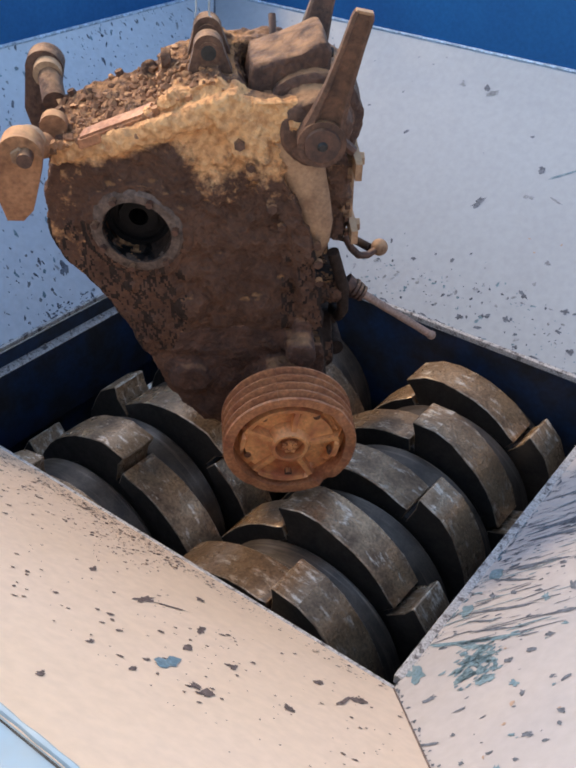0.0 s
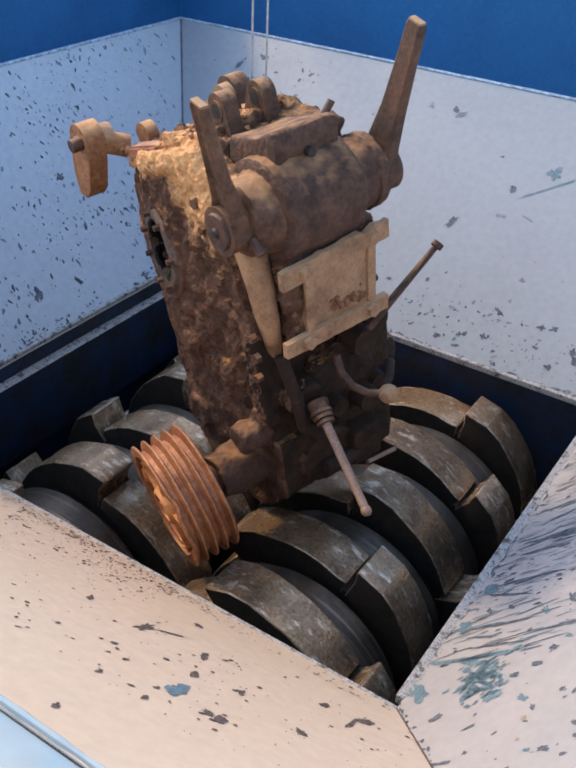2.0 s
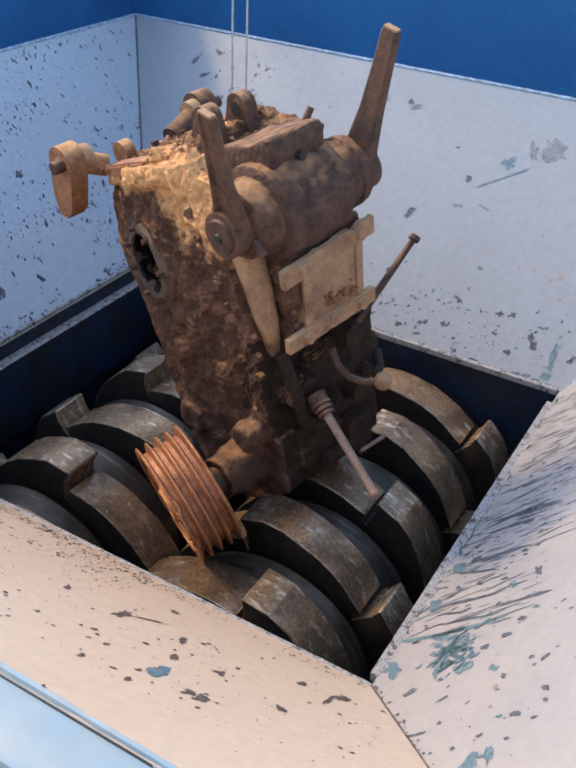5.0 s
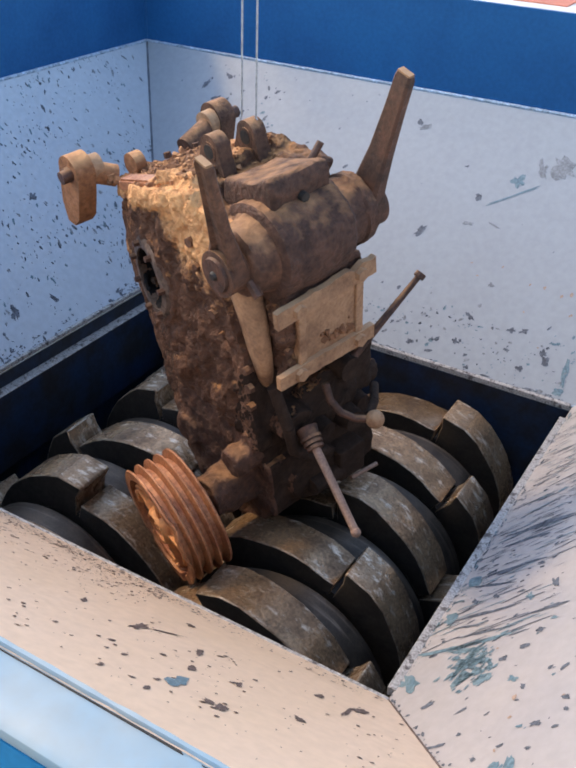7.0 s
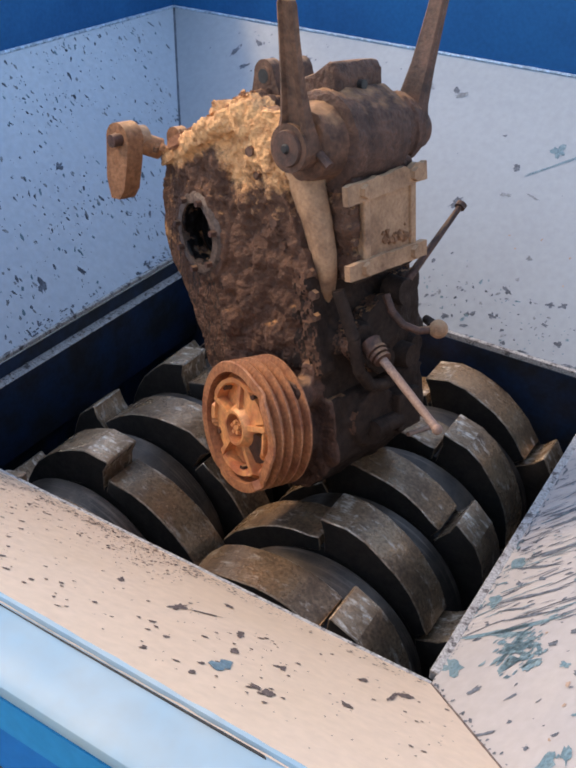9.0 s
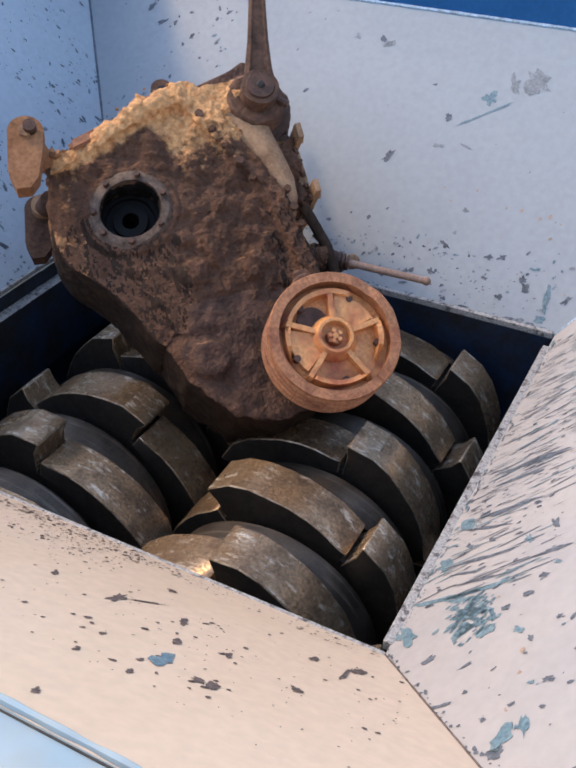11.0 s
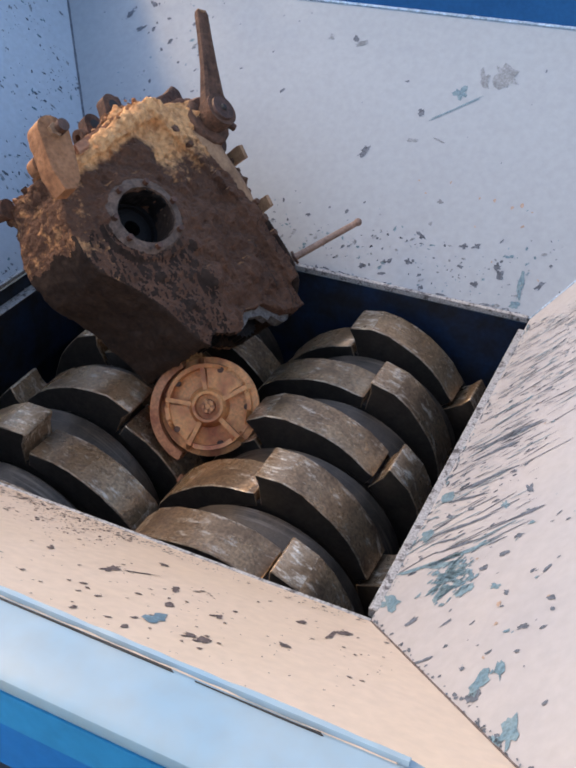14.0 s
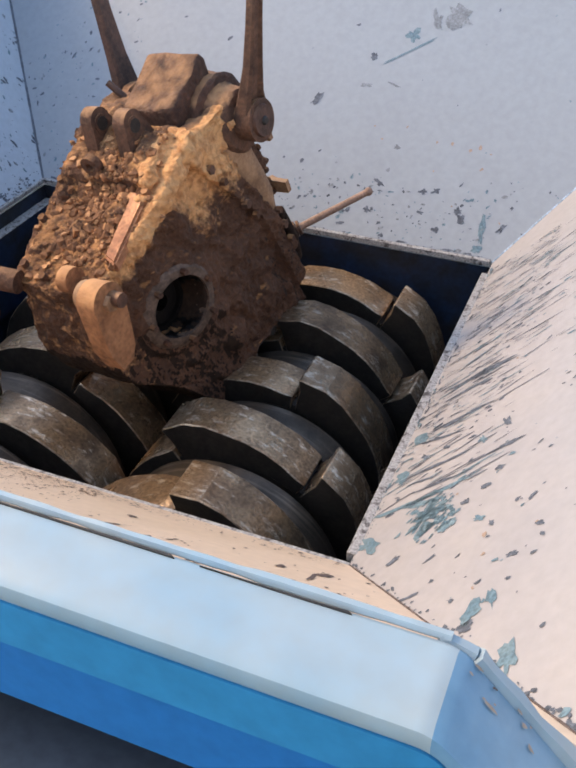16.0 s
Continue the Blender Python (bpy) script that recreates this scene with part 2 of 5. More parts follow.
CLAY = dusty(mat("dry_orange_clay", (0.40, 0.175, 0.075), 0.88, 0, 0.3, 30, 0.7, 110, second=(0.20, 0.085, 0.038), cover=0.48, sharp=0.22), (0.64, 0.33, 0.15), 0.45, 1.1, 30)
CRUMB = mat("crumbled_brown_soil", (0.30, 0.135, 0.06), 0.92, 0, 0.35, 40, 0.6, 120, second=(0.12, 0.055, 0.028), cover=0.45, sharp=0.2)
TUBE = dusty(mat("dusty_brown_tube", (0.150, 0.068, 0.037), 0.8, 0, 0.35, 26, 0.8, 120, second=(0.062, 0.031, 0.020), cover=0.47, sharp=0.18), (0.46, 0.24, 0.112), 0.6, 1.25, 30)
FLANGE = mat("worn_grey_brown_flange", (0.15, 0.098, 0.070), 0.7, 0.1, 0.35, 40, 0.5, 150, second=(0.055, 0.034, 0.024), cover=0.45)
ROD = mat("rusty_pinkish_rod", (0.36, 0.23, 0.17), 0.6, 0.2, 0.25, 40, 0.3, 200)
# Dust on top, its orange lifted to carry sunlight on the arms.
LEVER = dusty(mat("rust_brown_lever", (0.115, 0.050, 0.030), 0.6, 0.1, 0.3, 24, 0.4, 160, second=(0.05, 0.026, 0.018)), (0.56, 0.30, 0.145), 0.72, 1.4)
COPPER = mat("orange_rust_casting", (0.47, 0.205, 0.095), 0.5, 0.15, 0.35, 22, 0.35, 150, second=(0.29, 0.105, 0.052), cover=0.45)
FACE = mat("pale_orange_rust", (0.74, 0.345, 0.135), 0.45, 0.1, 0.3, 20, 0.35, 160, second=(0.42, 0.135, 0.062), cover=0.45, sharp=0.09)
WIRE = mat("galvanised_wire", (0.45, 0.5, 0.55), 0.4, 0.8)
# Near-black: grease on the wheels, and painted shade inside the bearing hole.
GREASE_SHADE = mat("wet_black_grease", (0.006, 0.005, 0.005), 0.55, 0, 0.2, 30, 0.5, 90)
GREASE_SHADE.node_tree.nodes["Principled BSDF"].inputs["Specular IOR Level"].default_value = 0.2
ALU = mat("broken_grey_alloy", (0.20, 0.19, 0.18), 0.55, 0.3, 0.4, 50, 0.6, 160, second=(0.08, 0.07, 0.065), cover=0.45)
GREY = mat("grey_machine_enamel", (0.10, 0.115, 0.14), 0.5, 0, 0.15, 8, 0.05, 90)
FLOOR = mat("stained_concrete", (0.12, 0.12, 0.12), 0.8, 0, 0.3, 2, 0.2, 40)
FARWHITE = mat("far_white_wall", (0.7, 0.7, 0.68), 0.8, 0, 0.05, 1, 0.0, 20)
FARRED = mat("far_red_band", (0.62, 0.2, 0.12), 0.7, 0, 0.1, 2, 0.0, 20)

# ---- mesh helpers ----
def part(name, bm, material, parent=None, label="", m=None, smooth=False):
    me = bpy.data.meshes.new(name)
    bmesh.ops.recalc_face_normals(bm, faces=bm.faces)
    bm.to_mesh(me)
    bm.free()
    for mm in material if isinstance(material, (list, tuple)) else [material]:
        me.materials.append(mm)
    if smooth:
        me.polygons.foreach_set("use_smooth", [True] * len(me.polygons))
        me.set_sharp_from_angle(angle=radians(38))
    ob = new(name, me)
    if parent:
        ob.parent = parent
    if m is not None:
        ob.matrix_basis = m
    if label:
        tagged(ob, label)
    return ob


def again(ob, m, parent=None):
    """The same part once more, on the same mesh."""
    o = new(ob.name.split(".")[0], ob.data)
    o.parent = parent or ob.parent
    o.matrix_basis = m
    return o


def slab(bm, pts, thick, into):
    """A plate with the outline pts, thickened along the vector into."""
    into = Vector(into).normalized() * thick
    a = [bm.verts.new(p) for p in pts]
    b = [bm.verts.new(Vector(p) + into) for p in pts]
    bm.faces.new(a)
    bm.faces.new(b[::-1])
    for i in range(len(a)):
        j = (i + 1) % len(a)
        bm.faces.new((a[i], b[i], b[j], a[j]))
    return bm


def box(bm, lo, hi, bevel=0.0, m=None):
    lo, hi = Vector(lo), Vector(hi)
    vs = bmesh.ops.create_cube(bm, size=1)["verts"]
    bmesh.ops.scale(bm, vec=hi - lo, verts=vs)
    bmesh.ops.translate(bm, vec=(lo + hi) / 2, verts=vs)
    if bevel:
        es = list({e for v in vs for e in v.link_edges})
        r = bmesh.ops.bevel(bm, geom=es, offset=bevel, segments=2, affect="EDGES", profile=0.6)
        vs = list({v for f in r["faces"] for v in f.verts} | {v for v in vs if v.is_valid})
    if m is not None:
        bmesh.ops.transform(bm, matrix=m, verts=vs)
    return bm


def rod(bm, a, b, r, r2=None, n=20):
    """A round bar from a to b."""
    a, b = Vector(a), Vector(b)
    m = Matrix.Translation((a + b) / 2) @ (b - a).to_track_quat("Z", "Y").to_matrix().to_4x4()
    bmesh.ops.create_cone(bm, cap_ends=True, segments=n, radius1=r, radius2=r if r2 is None else r2, depth=(b - a).length, matrix=m)
    return bm


def ball(bm, c, r, sub=2):
    bmesh.ops.create_icosphere(bm, subdivisions=sub, radius=r, matrix=Matrix.Translation(c))
    return bm


def bead(bm, a, b, r, step=0.012, wob=0.35):
    """A lumpy weld bead from a to b."""
    a, b = Vector(a), Vector(b)
    n = max(3, int((b - a).length / step))
    q = (b - a).to_track_quat("Z", "Y").to_matrix()
    rings = []
    for i in range(n + 1):
        c = a.lerp(b, i / n)
        rr = r * (1 + wob * noise.noise(c * 60))
        rings.append([bm.verts.new(c + q @ Vector((rr * math.cos(k * math.pi / 3), rr * math.sin(k * math.pi / 3), 0))) for k in range(6)])
    for u, v in zip(rings, rings[1:]):
        for k in range(6):
            bm.faces.new((u[k], u[(k + 1) % 6], v[(k + 1) % 6], v[k]))
    bm.faces.new(rings[0])
    bm.faces.new(rings[-1])
    return bm


def lathe(bm, prof, axis_m, n=48):
    """A closed ring of (along, radius) turned about the x axis."""
    rings = []
    for i in range(n):
        a = 2 * math.pi * i / n
        rings.append([bm.verts.new(axis_m @ Vector((x, r * math.cos(a), r * math.sin(a)))) for x, r in prof])
    for i in range(n):
        u, v = rings[i], rings[(i + 1) % n]
        for k in range(len(prof)):
            j = (k + 1) % len(prof)
            bm.faces.new((u[k], u[j], v[j], v[k]))
    return bm


# ---- the hopper ----
W, L, H = 1.229, 1.0, 0.532  # mouth of the chamber and height of the white plates
SN, SB, SL, SR = (radians(a) for a in (40.3, 46.86, 52.8, 46.37))  # slopes of the plates
YB, XL = L + H / math.tan(SB), -W - H / math.tan(SL)
TOP, T = 0.774, 0.012
LIP_Y, LIP_Z, LIP_X = -0.673, 0.748, 0.245

hopper = tagged(new("hopper"), "white and cream painted steel hopper with blue rim, paint chipped", "hopper", kind="structure")


def on_near(x, z): return Vector((x, -z / math.tan(SN), z))
def on_back(x, z): return Vector((x, L + z / math.tan(SB), z))
def on_left(y, z): return Vector((-W - z / math.tan(SL), y, z))
def on_right(y, z): return Vector((z / math.tan(SR), y, z))


N_NEAR, N_BACK = Vector((0, math.sin(SN), math.cos(SN))), Vector((0, -math.sin(SB), math.cos(SB)))
N_LEFT, N_RIGHT = Vector((math.sin(SL), 0, math.cos(SL))), Vector((-math.sin(SR), 0, math.cos(SR)))


def hopper_plates():
    zk = 0.5
    xa, ya, xb = -W - zk / math.tan(SL), -zk / math.tan(SN), zk / math.tan(SR)
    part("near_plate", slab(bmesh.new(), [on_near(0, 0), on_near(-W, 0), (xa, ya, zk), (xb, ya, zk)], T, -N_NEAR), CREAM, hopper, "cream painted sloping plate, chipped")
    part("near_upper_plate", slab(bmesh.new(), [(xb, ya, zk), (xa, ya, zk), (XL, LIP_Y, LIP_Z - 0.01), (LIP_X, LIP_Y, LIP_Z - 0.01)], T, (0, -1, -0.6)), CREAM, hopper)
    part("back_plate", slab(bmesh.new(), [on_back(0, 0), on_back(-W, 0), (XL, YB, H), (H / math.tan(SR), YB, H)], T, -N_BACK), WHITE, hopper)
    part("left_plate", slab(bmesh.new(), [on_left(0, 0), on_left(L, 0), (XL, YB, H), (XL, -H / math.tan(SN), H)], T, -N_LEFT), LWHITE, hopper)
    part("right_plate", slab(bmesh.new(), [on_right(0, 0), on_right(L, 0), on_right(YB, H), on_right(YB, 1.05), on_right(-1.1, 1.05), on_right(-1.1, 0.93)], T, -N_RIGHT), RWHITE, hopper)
    part("back_wall", slab(bmesh.new(), [(XL, YB, H), (H / math.tan(SR), YB, H), (TOP / math.tan(SR), YB, TOP), (XL, YB, TOP)], T, (0, 1, 0)), BLUE, hopper, "bright blue painted upper wall")
    part("left_wall", slab(bmesh.new(), [(XL, YB, H), (XL, LIP_Y, H), (XL, LIP_Y, TOP), (XL, YB, TOP)], T, (-1, 0, 0)), BLUE, hopper, "bright blue painted upper wall")
    # flat white flange outside the back wall, with a painted red panel
    part("rim_flange", box(bmesh.new(), (XL - 0.2, YB + T + 0.001, TOP - 0.012), (0.9, YB + 0.6, TOP), 0.002), FARWHITE, hopper, "white flange outside the rim")
    part("red_panel", box(bmesh.new(), (-0.62, 1.577, TOP - 0.003), (-0.335, 1.95, TOP + 0.003), 0.001), FARRED, hopper, "faded red panel on the flange")
    # welds along the seams
    for a, b, r, mt in (((XL, YB - 0.002, H), (H / math.tan(SR), YB - 0.002, H), 0.0042, WELD), ((XL + 0.002, YB, H), (XL + 0.002, -0.6, H), 0.0048, WELD),
                        (on_back(-W, 0), (XL, YB, H), 0.0042, CHIP_GREY), ((XL + 0.002, YB - 0.002, H), (XL + 0.002, YB - 0.002, TOP), 0.003, BLUE),
                        (on_back(0, 0), on_right(YB, H), 0.003, WELD), ((0, 0, 0), (xb, ya, zk), 0.0019, CHIP_BROWN)):
        part("weld_seam", bead(bmesh.new(), a, b, r), mt, hopper)
    # bare worn edges round the mouth
    part("worn_edge", box(bmesh.new(), (-0.012, 0.02, -0.016), (0.004, L - 0.06, 0.004), 0.002), BARE, hopper)
    part("worn_edge", box(bmesh.new(), (-W, L - 0.008, -0.008), (-0.004, L + 0.004, 0.006), 0.002), BARE, hopper)
    part("worn_edge", box(bmesh.new(), (-W - 0.004, 0, -0.006), (-W + 0.006, L, 0.005), 0.002), BARE, hopper)
    part("worn_edge", box(bmesh.new(), (-W, -0.003, -0.012), (0, 0.003, 0.003), 0.001), BARE, hopper)


def lip():
    """Rolled lip of the hopper: flat along x, then bent down to the side."""
    lp = tagged(new("hopper_lip"), "glossy pale blue and deep blue painted steel lip of the hopper", "hopper lip", kind="structure")
    y0, y1 = -0.719, LIP_Y
    fall = radians(46)
    path = [(XL, LIP_Z, 0.0), (-0.6, LIP_Z, 0.0), (LIP_X + 0.003, LIP_Z, 0.0)]
    r = 0.018
    for k in range(1, 7):
        a = fall * k / 6
        path.append((LIP_X + 0.003 + r * math.sin(a), LIP_Z - r * (1 - math.cos(a)), a))
    xe, ze, _ = path[-1]
    path.append((xe + 0.30 * math.cos(fall), ze - 0.30 * math.sin(fall), fall))

    def sweep(prof, path=path):
        """prof: closed (y, depth under the surface)."""
        bm = bmesh.new()
        rings = [[bm.verts.new((x, y, z - d)) for y, d in prof] for x, z, a in path]
        for u, v in zip(rings, rings[1:]):
            for k in range(len(prof)):
                j = (k + 1) % len(prof)
                bm.faces.new((u[k], u[j], v[j], v[k]))
        bm.faces.new(rings[0])
        bm.faces.new(rings[-1])
        return bm
    crown = [(y1 - 0.002, 0.003), (y1 - 0.006, 0.0), (y0 + 0.005, 0.0), (y0 + 0.001, 0.003), (y0, 0.008), (y0 + 0.002, 0.0145), (y1 - 0.002, 0.0145)]
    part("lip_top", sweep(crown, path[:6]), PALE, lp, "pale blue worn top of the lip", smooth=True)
    part("lip_corner", sweep(crown, path[5:]), CORNER, lp, "bent end of the lip, shade painted in as sky blue", smooth=True)
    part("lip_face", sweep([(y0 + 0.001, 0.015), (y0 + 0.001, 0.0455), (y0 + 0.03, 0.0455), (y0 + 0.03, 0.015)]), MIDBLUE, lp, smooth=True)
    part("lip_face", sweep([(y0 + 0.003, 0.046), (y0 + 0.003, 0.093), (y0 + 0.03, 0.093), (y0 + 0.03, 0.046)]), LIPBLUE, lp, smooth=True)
    part("lip_bead", bead(bmesh.new(), (XL, y1 + 0.001, LIP_Z - 0.0035), (LIP_X + 0.006, y1 + 0.001, LIP_Z - 0.0022), 0.0026, 0.003, 0.3), PALE, lp, smooth=True)
    part("lip_bead", bead(bmesh.new(), (LIP_X + 0.001, y1 + 0.001, LIP_Z - 0.0035), (xe, y1 + 0.001, ze - 0.0035), 0.0038, 0.006, 0.3), PALE, lp, smooth=True)
    part("lip_bead", bead(bmesh.new(), (xe, y1, ze - 0.003), (xe + 0.3 * math.cos(fall), y1, ze - 0.003 - 0.3 * math.sin(fall)), 0.005, 0.008, 0.5), PALE, lp, smooth=True)
    random.seed(5)
    x = -1.0
    while x < LIP_X - 0.06:  # open cracks between the bead and the flat
        w = random.uniform(0.10, 0.2)
        xb = min(x + w, LIP_X - 0.035)
        bm = slab(bmesh.new(), [(x, y1 - 0.0050, LIP_Z + 0.0004), (x + 0.3 * w, y1 - 0.0056, LIP_Z + 0.0004), (xb, y1 - 0.0052, LIP_Z + 0.0004), (xb - 0.002, y1 - 0.0040, LIP_Z + 0.0004), (x + 0.4 * w, y1 - 0.0047, LIP_Z + 0.0004)], 0.003, (0, 0, -1))
        part("crack", bm, SHADE_DARK, lp)
        x += w + random.uniform(0.01, 0.03)
    # chips and rust where the paint has cracked on the bend
    bm = bmesh.new()
    rnd = random.Random(21)
    e, nrm = Vector((math.cos(fall), 0, -math.sin(fall))), Vector((math.sin(fall), 0, math.cos(fall)))
    for k in range(16):
        blob(bm, Vector((xe, y1, ze)), e, Vector((0, 1, 0)), nrm, rnd.uniform(0.0, 0.09), rnd.choice((-0.007, -0.008, -0.014)) + rnd.gauss(0, 0.0025), rnd.uniform(0.0004, 0.0011), rnd.uniform(1.2, 4), rnd.uniform(-0.4, 0.4), rnd.choice((0, 1, 1)), 0.5, 8)
    tagged(part("bend_chips", bm, [CHIP_BROWN, CHIP_RUST], lp, "rust and chips on the bend"), kind="stuff")


def chamber():
    ch = tagged(new("cutting_chamber"), "navy painted steel chamber walls round the cutting shafts", "chamber", kind="structure")
    D = -0.8
    for nm, a, b, into in (("back_side", (0, L), (-W, L), (0, 1, 0)), ("left_side", (-W, L), (-W, 0), (-1, 0, 0)), ("near_side", (-W, 0), (0, 0), (0, -1, 0)), ("right_side", (0, 0), (0, L), (1, 0, 0))):
        part(nm, slab(bmesh.new(), [(*a, -0.014), (*b, -0.014), (*b, D), (*a, D)], 0.03, into), NAVY, ch)
    part("chamber_floor", box(bmesh.new(), (-W, 0, D - 0.02), (0, L, D)), SHADE_DARK, ch)
    part("liner", box(bmesh.new(), (-W + 0.002, 0.004, -0.26), (-W + 0.03, L - 0.004, -0.052), 0.002), NAVY, ch)
    part("liner_edge", box(bmesh.new(), (-W + 0.002, 0.006, -0.0515), (-W + 0.031, L - 0.006, -0.049), 0.0008), BARE, ch)
    # rough scraps of scale along the ledge
    bm = bmesh.new()
    random.seed(8)
    for i in range(60):
        y = random.uniform(0.1, 0.97)
        ball(bm, (-W + random.uniform(0.006, 0.026), y, -0.048), random.uniform(0.002, 0.005), 1)
    tagged(part("scale_crumbs", bm, BARE, ch), kind="stuff")


# ---- chips in the paint ----
def blob(bm, org, eu, ev, nrm, u, v, size, stretch, ang, mat_i, rough=0.45, n=11):
    c, s = math.cos(ang), math.sin(ang)
    seed = Vector((u * 37.1, v * 23.7, size * 91))
    vs = []
    for k in range(n):
        a = 2 * math.pi * k / n
        r = size * (1 + rough * 1.6 * noise.noise(seed + Vector((2.1 * math.cos(a), 2.1 * math.sin(a), 0))))
        x, y = r * stretch * math.cos(a), r * math.sin(a)
        vs.append(bm.verts.new(org + eu * (u + c * x - s * y) + ev * (v + s * x + c * y) + nrm * 0.0009))
    bm.faces.new(vs).material_index = mat_i


def chips(name, org, eu, ev, nrm, marks, scatter):
    """marks: (along, up, size, stretch, angle, colour); scatter(rnd) yields the same for small flecks."""
    bm = bmesh.new()
    rnd = random.Random(name)
    for u, v, size, st, an, ci in marks:
        blob(bm, org, eu, ev, nrm, u, v, size, st, radians(an), ci, 0.6, 16)
    for u, v, size, st, an, ci in scatter(rnd):
        blob(bm, org, eu, ev, nrm, u, v, size, st, an, ci, 0.5, 8)
    return tagged(part(name, bm, [CHIP_BROWN if "near" in name else CHIP_GREY, CHIP_TEAL, CHIP_RUST, CHIP_SOFT], hopper, "dark chips and scrapes in the paint"), kind="stuff")


def all_chips():
    X, Y = Vector((1, 0, 0)), Vector((0, 1, 0))

    def patchy(rnd, u0, u1, v0, v1, n, smin, smax, ci=(0, 0, 0, 1), stretch=(1, 2.6), ang=(0, 3.14), dense=None, k=5.0):
        done = 0
        while done < n:
            u, v = rnd.uniform(u0, u1), rnd.uniform(v0, v1)
            f = noise.noise(Vector((u * k, v * k, n * 0.37))) * 0.9 + 0.5
            if dense:
                f *= dense(u, v)
            if rnd.random() > f:
                continue
            s = smin + (smax - smin) * rnd.random() ** 3
            yield u, v, s, rnd.uniform(*stretch), rnd.uniform(*ang), rnd.choice(ci)
            done += 1

    # near plate: u along x, v up the slope
    near_marks = [(-0.149, 0.443, 0.0103, 2.7, 78, 1), (-0.097, 0.453, 0.0069, 1.2, 170, 0), (-0.08, 0.454, 0.0062, 2.5, 77, 0), (-0.303, 0.296, 0.0086, 2.7, 85, 0), (-0.278, 0.26, 0.003, 9.9, 122, 0), (-0.174, 0.361, 0.005, 2.6, 78, 0), (-0.209, 0.276, 0.0054, 2.8, 65, 0), (-0.397, 0.307, 0.006, 2.8, 61, 0), (-0.163, 0.66, 0.0043, 1.9, 84, 0), (-0.02, 0.34, 0.0065, 1.7, -148, 0), (-0.052, 0.186, 0.0057, 1.9, 83, 0), (-0.005, 0.189, 0.003, 10.5, -95, 0)]
    near_marks += [(0.002, 0.156, 0.0088, 1.8, 101, 0), (-0.293, 0.153, 0.008, 1.2, 56, 0), (-0.117, 0.329, 0.0046, 2.4, 70, 0), (-0.147, 0.519, 0.0032, 2.7, 79, 0)]
    ev = Vector((0, -math.cos(SN), math.sin(SN)))

    def near(rnd):
        yield from patchy(rnd, -0.95, 0.1, 0.0, 0.55, 430, 0.0009, 0.0036, (0,), (1.0, 2.2), (-1.9, -0.9))
        yield from patchy(rnd, -1.1, 0.0, 0.001, 0.07, 620, 0.0008, 0.0026, (0, 0, 2), (1, 2.4), (-1.9, -0.6))
        yield from patchy(rnd, -0.9, -0.4, 0.02, 0.2, 420, 0.0009, 0.0028, (0, 0, 2), (1.0, 2.6), (-1.9, -0.8))
    chips("near_paint_chips", Vector((0, 0, 0)), X, ev, N_NEAR, near_marks, near)

    # back plate
    ev = Vector((0, math.cos(SB), math.sin(SB)))
    back_marks = [(-0.321, 0.525, 0.016, 1.1, 147, 1), (-0.324, 0.48, 0.0027, 23.9, -145, 1), (-0.225, 0.582, 0.0254, 1.3, 120, 3), (-0.269, 0.565, 0.0142, 1.9, 113, 3), (-0.404, 0.458, 0.0084, 1.2, 136, 0), (-0.521, 0.336, 0.0071, 2.8, -122, 0), (-0.406, 0.383, 0.0053, 2.8, -172, 3), (-0.311, 0.144, 0.006, 2.3, 152, 0), (-0.339, 0.393, 0.0024, 6.4, 162, 3), (-0.638, 0.631, 0.0063, 1.2, 141, 0), (-0.709, 0.628, 0.0077, 1.2, 142, 3), (-0.201, 0.139, 0.0075, 1.2, -161, 0)]
    back_marks += [(-0.17, 0.146, 0.0074, 1.4, -158, 0), (-0.108, 0.106, 0.0082, 1.1, 160, 0), (-0.096, 0.088, 0.009, 1.1, 125, 0), (-0.149, 0.053, 0.0086, 1.1, -136, 0), (-0.043, 0.07, 0.0067, 5.2, 94, 1), (-0.043, 0.025, 0.01, 1.1, 120, 1), (-0.275, 0.017, 0.005, 1.5, -149, 0), (-0.373, 0.064, 0.0052, 1.5, -145, 0), (-0.324, 0.073, 0.006, 1.4, 146, 0), (-0.436, 0.038, 0.0066, 1.2, -151, 0), (-0.291, 0.236, 0.0059, 1.5, 149, 3)]
    back_marks += [(-1.35, 0.62, 0.008, 2.6, 65, 0), (-1.30, 0.58, 0.007, 2.4, 40, 0), (-1.28, 0.66, 0.007, 2, -30, 0), (-1.1, 0.64, 0.005, 2, 30, 0), (-0.62, 0.62, 0.006, 2.6, 25, 3), (0.0, 0.08, 0.006, 2, 60, 0)]

    def back(rnd):
        left = lambda u, v: 1.0 if u < -1.05 else (0.7 if v < 0.2 else 0.05)
        yield from patchy(rnd, -1.45, 0.25, 0.005, 0.70, 380, 0.0012, 0.0044, (0, 0, 3, 1), (1, 2.4), (0.2, 2.2), left)
        yield from patchy(rnd, -0.75, 0.02, 0.003, 0.14, 150, 0.001, 0.004, (0, 3, 1), (1, 2.6), (-0.8, 1.2))
        yield from patchy(rnd, -0.4, 0.0, 0.08, 0.3, 12, 0.002, 0.007, (2,), (1, 1.8))
        yield from patchy(rnd, -1.2, 0.0, 0.001, 0.012, 180, 0.0008, 0.003, (0,), (1.5, 5), (-0.1, 0.1))
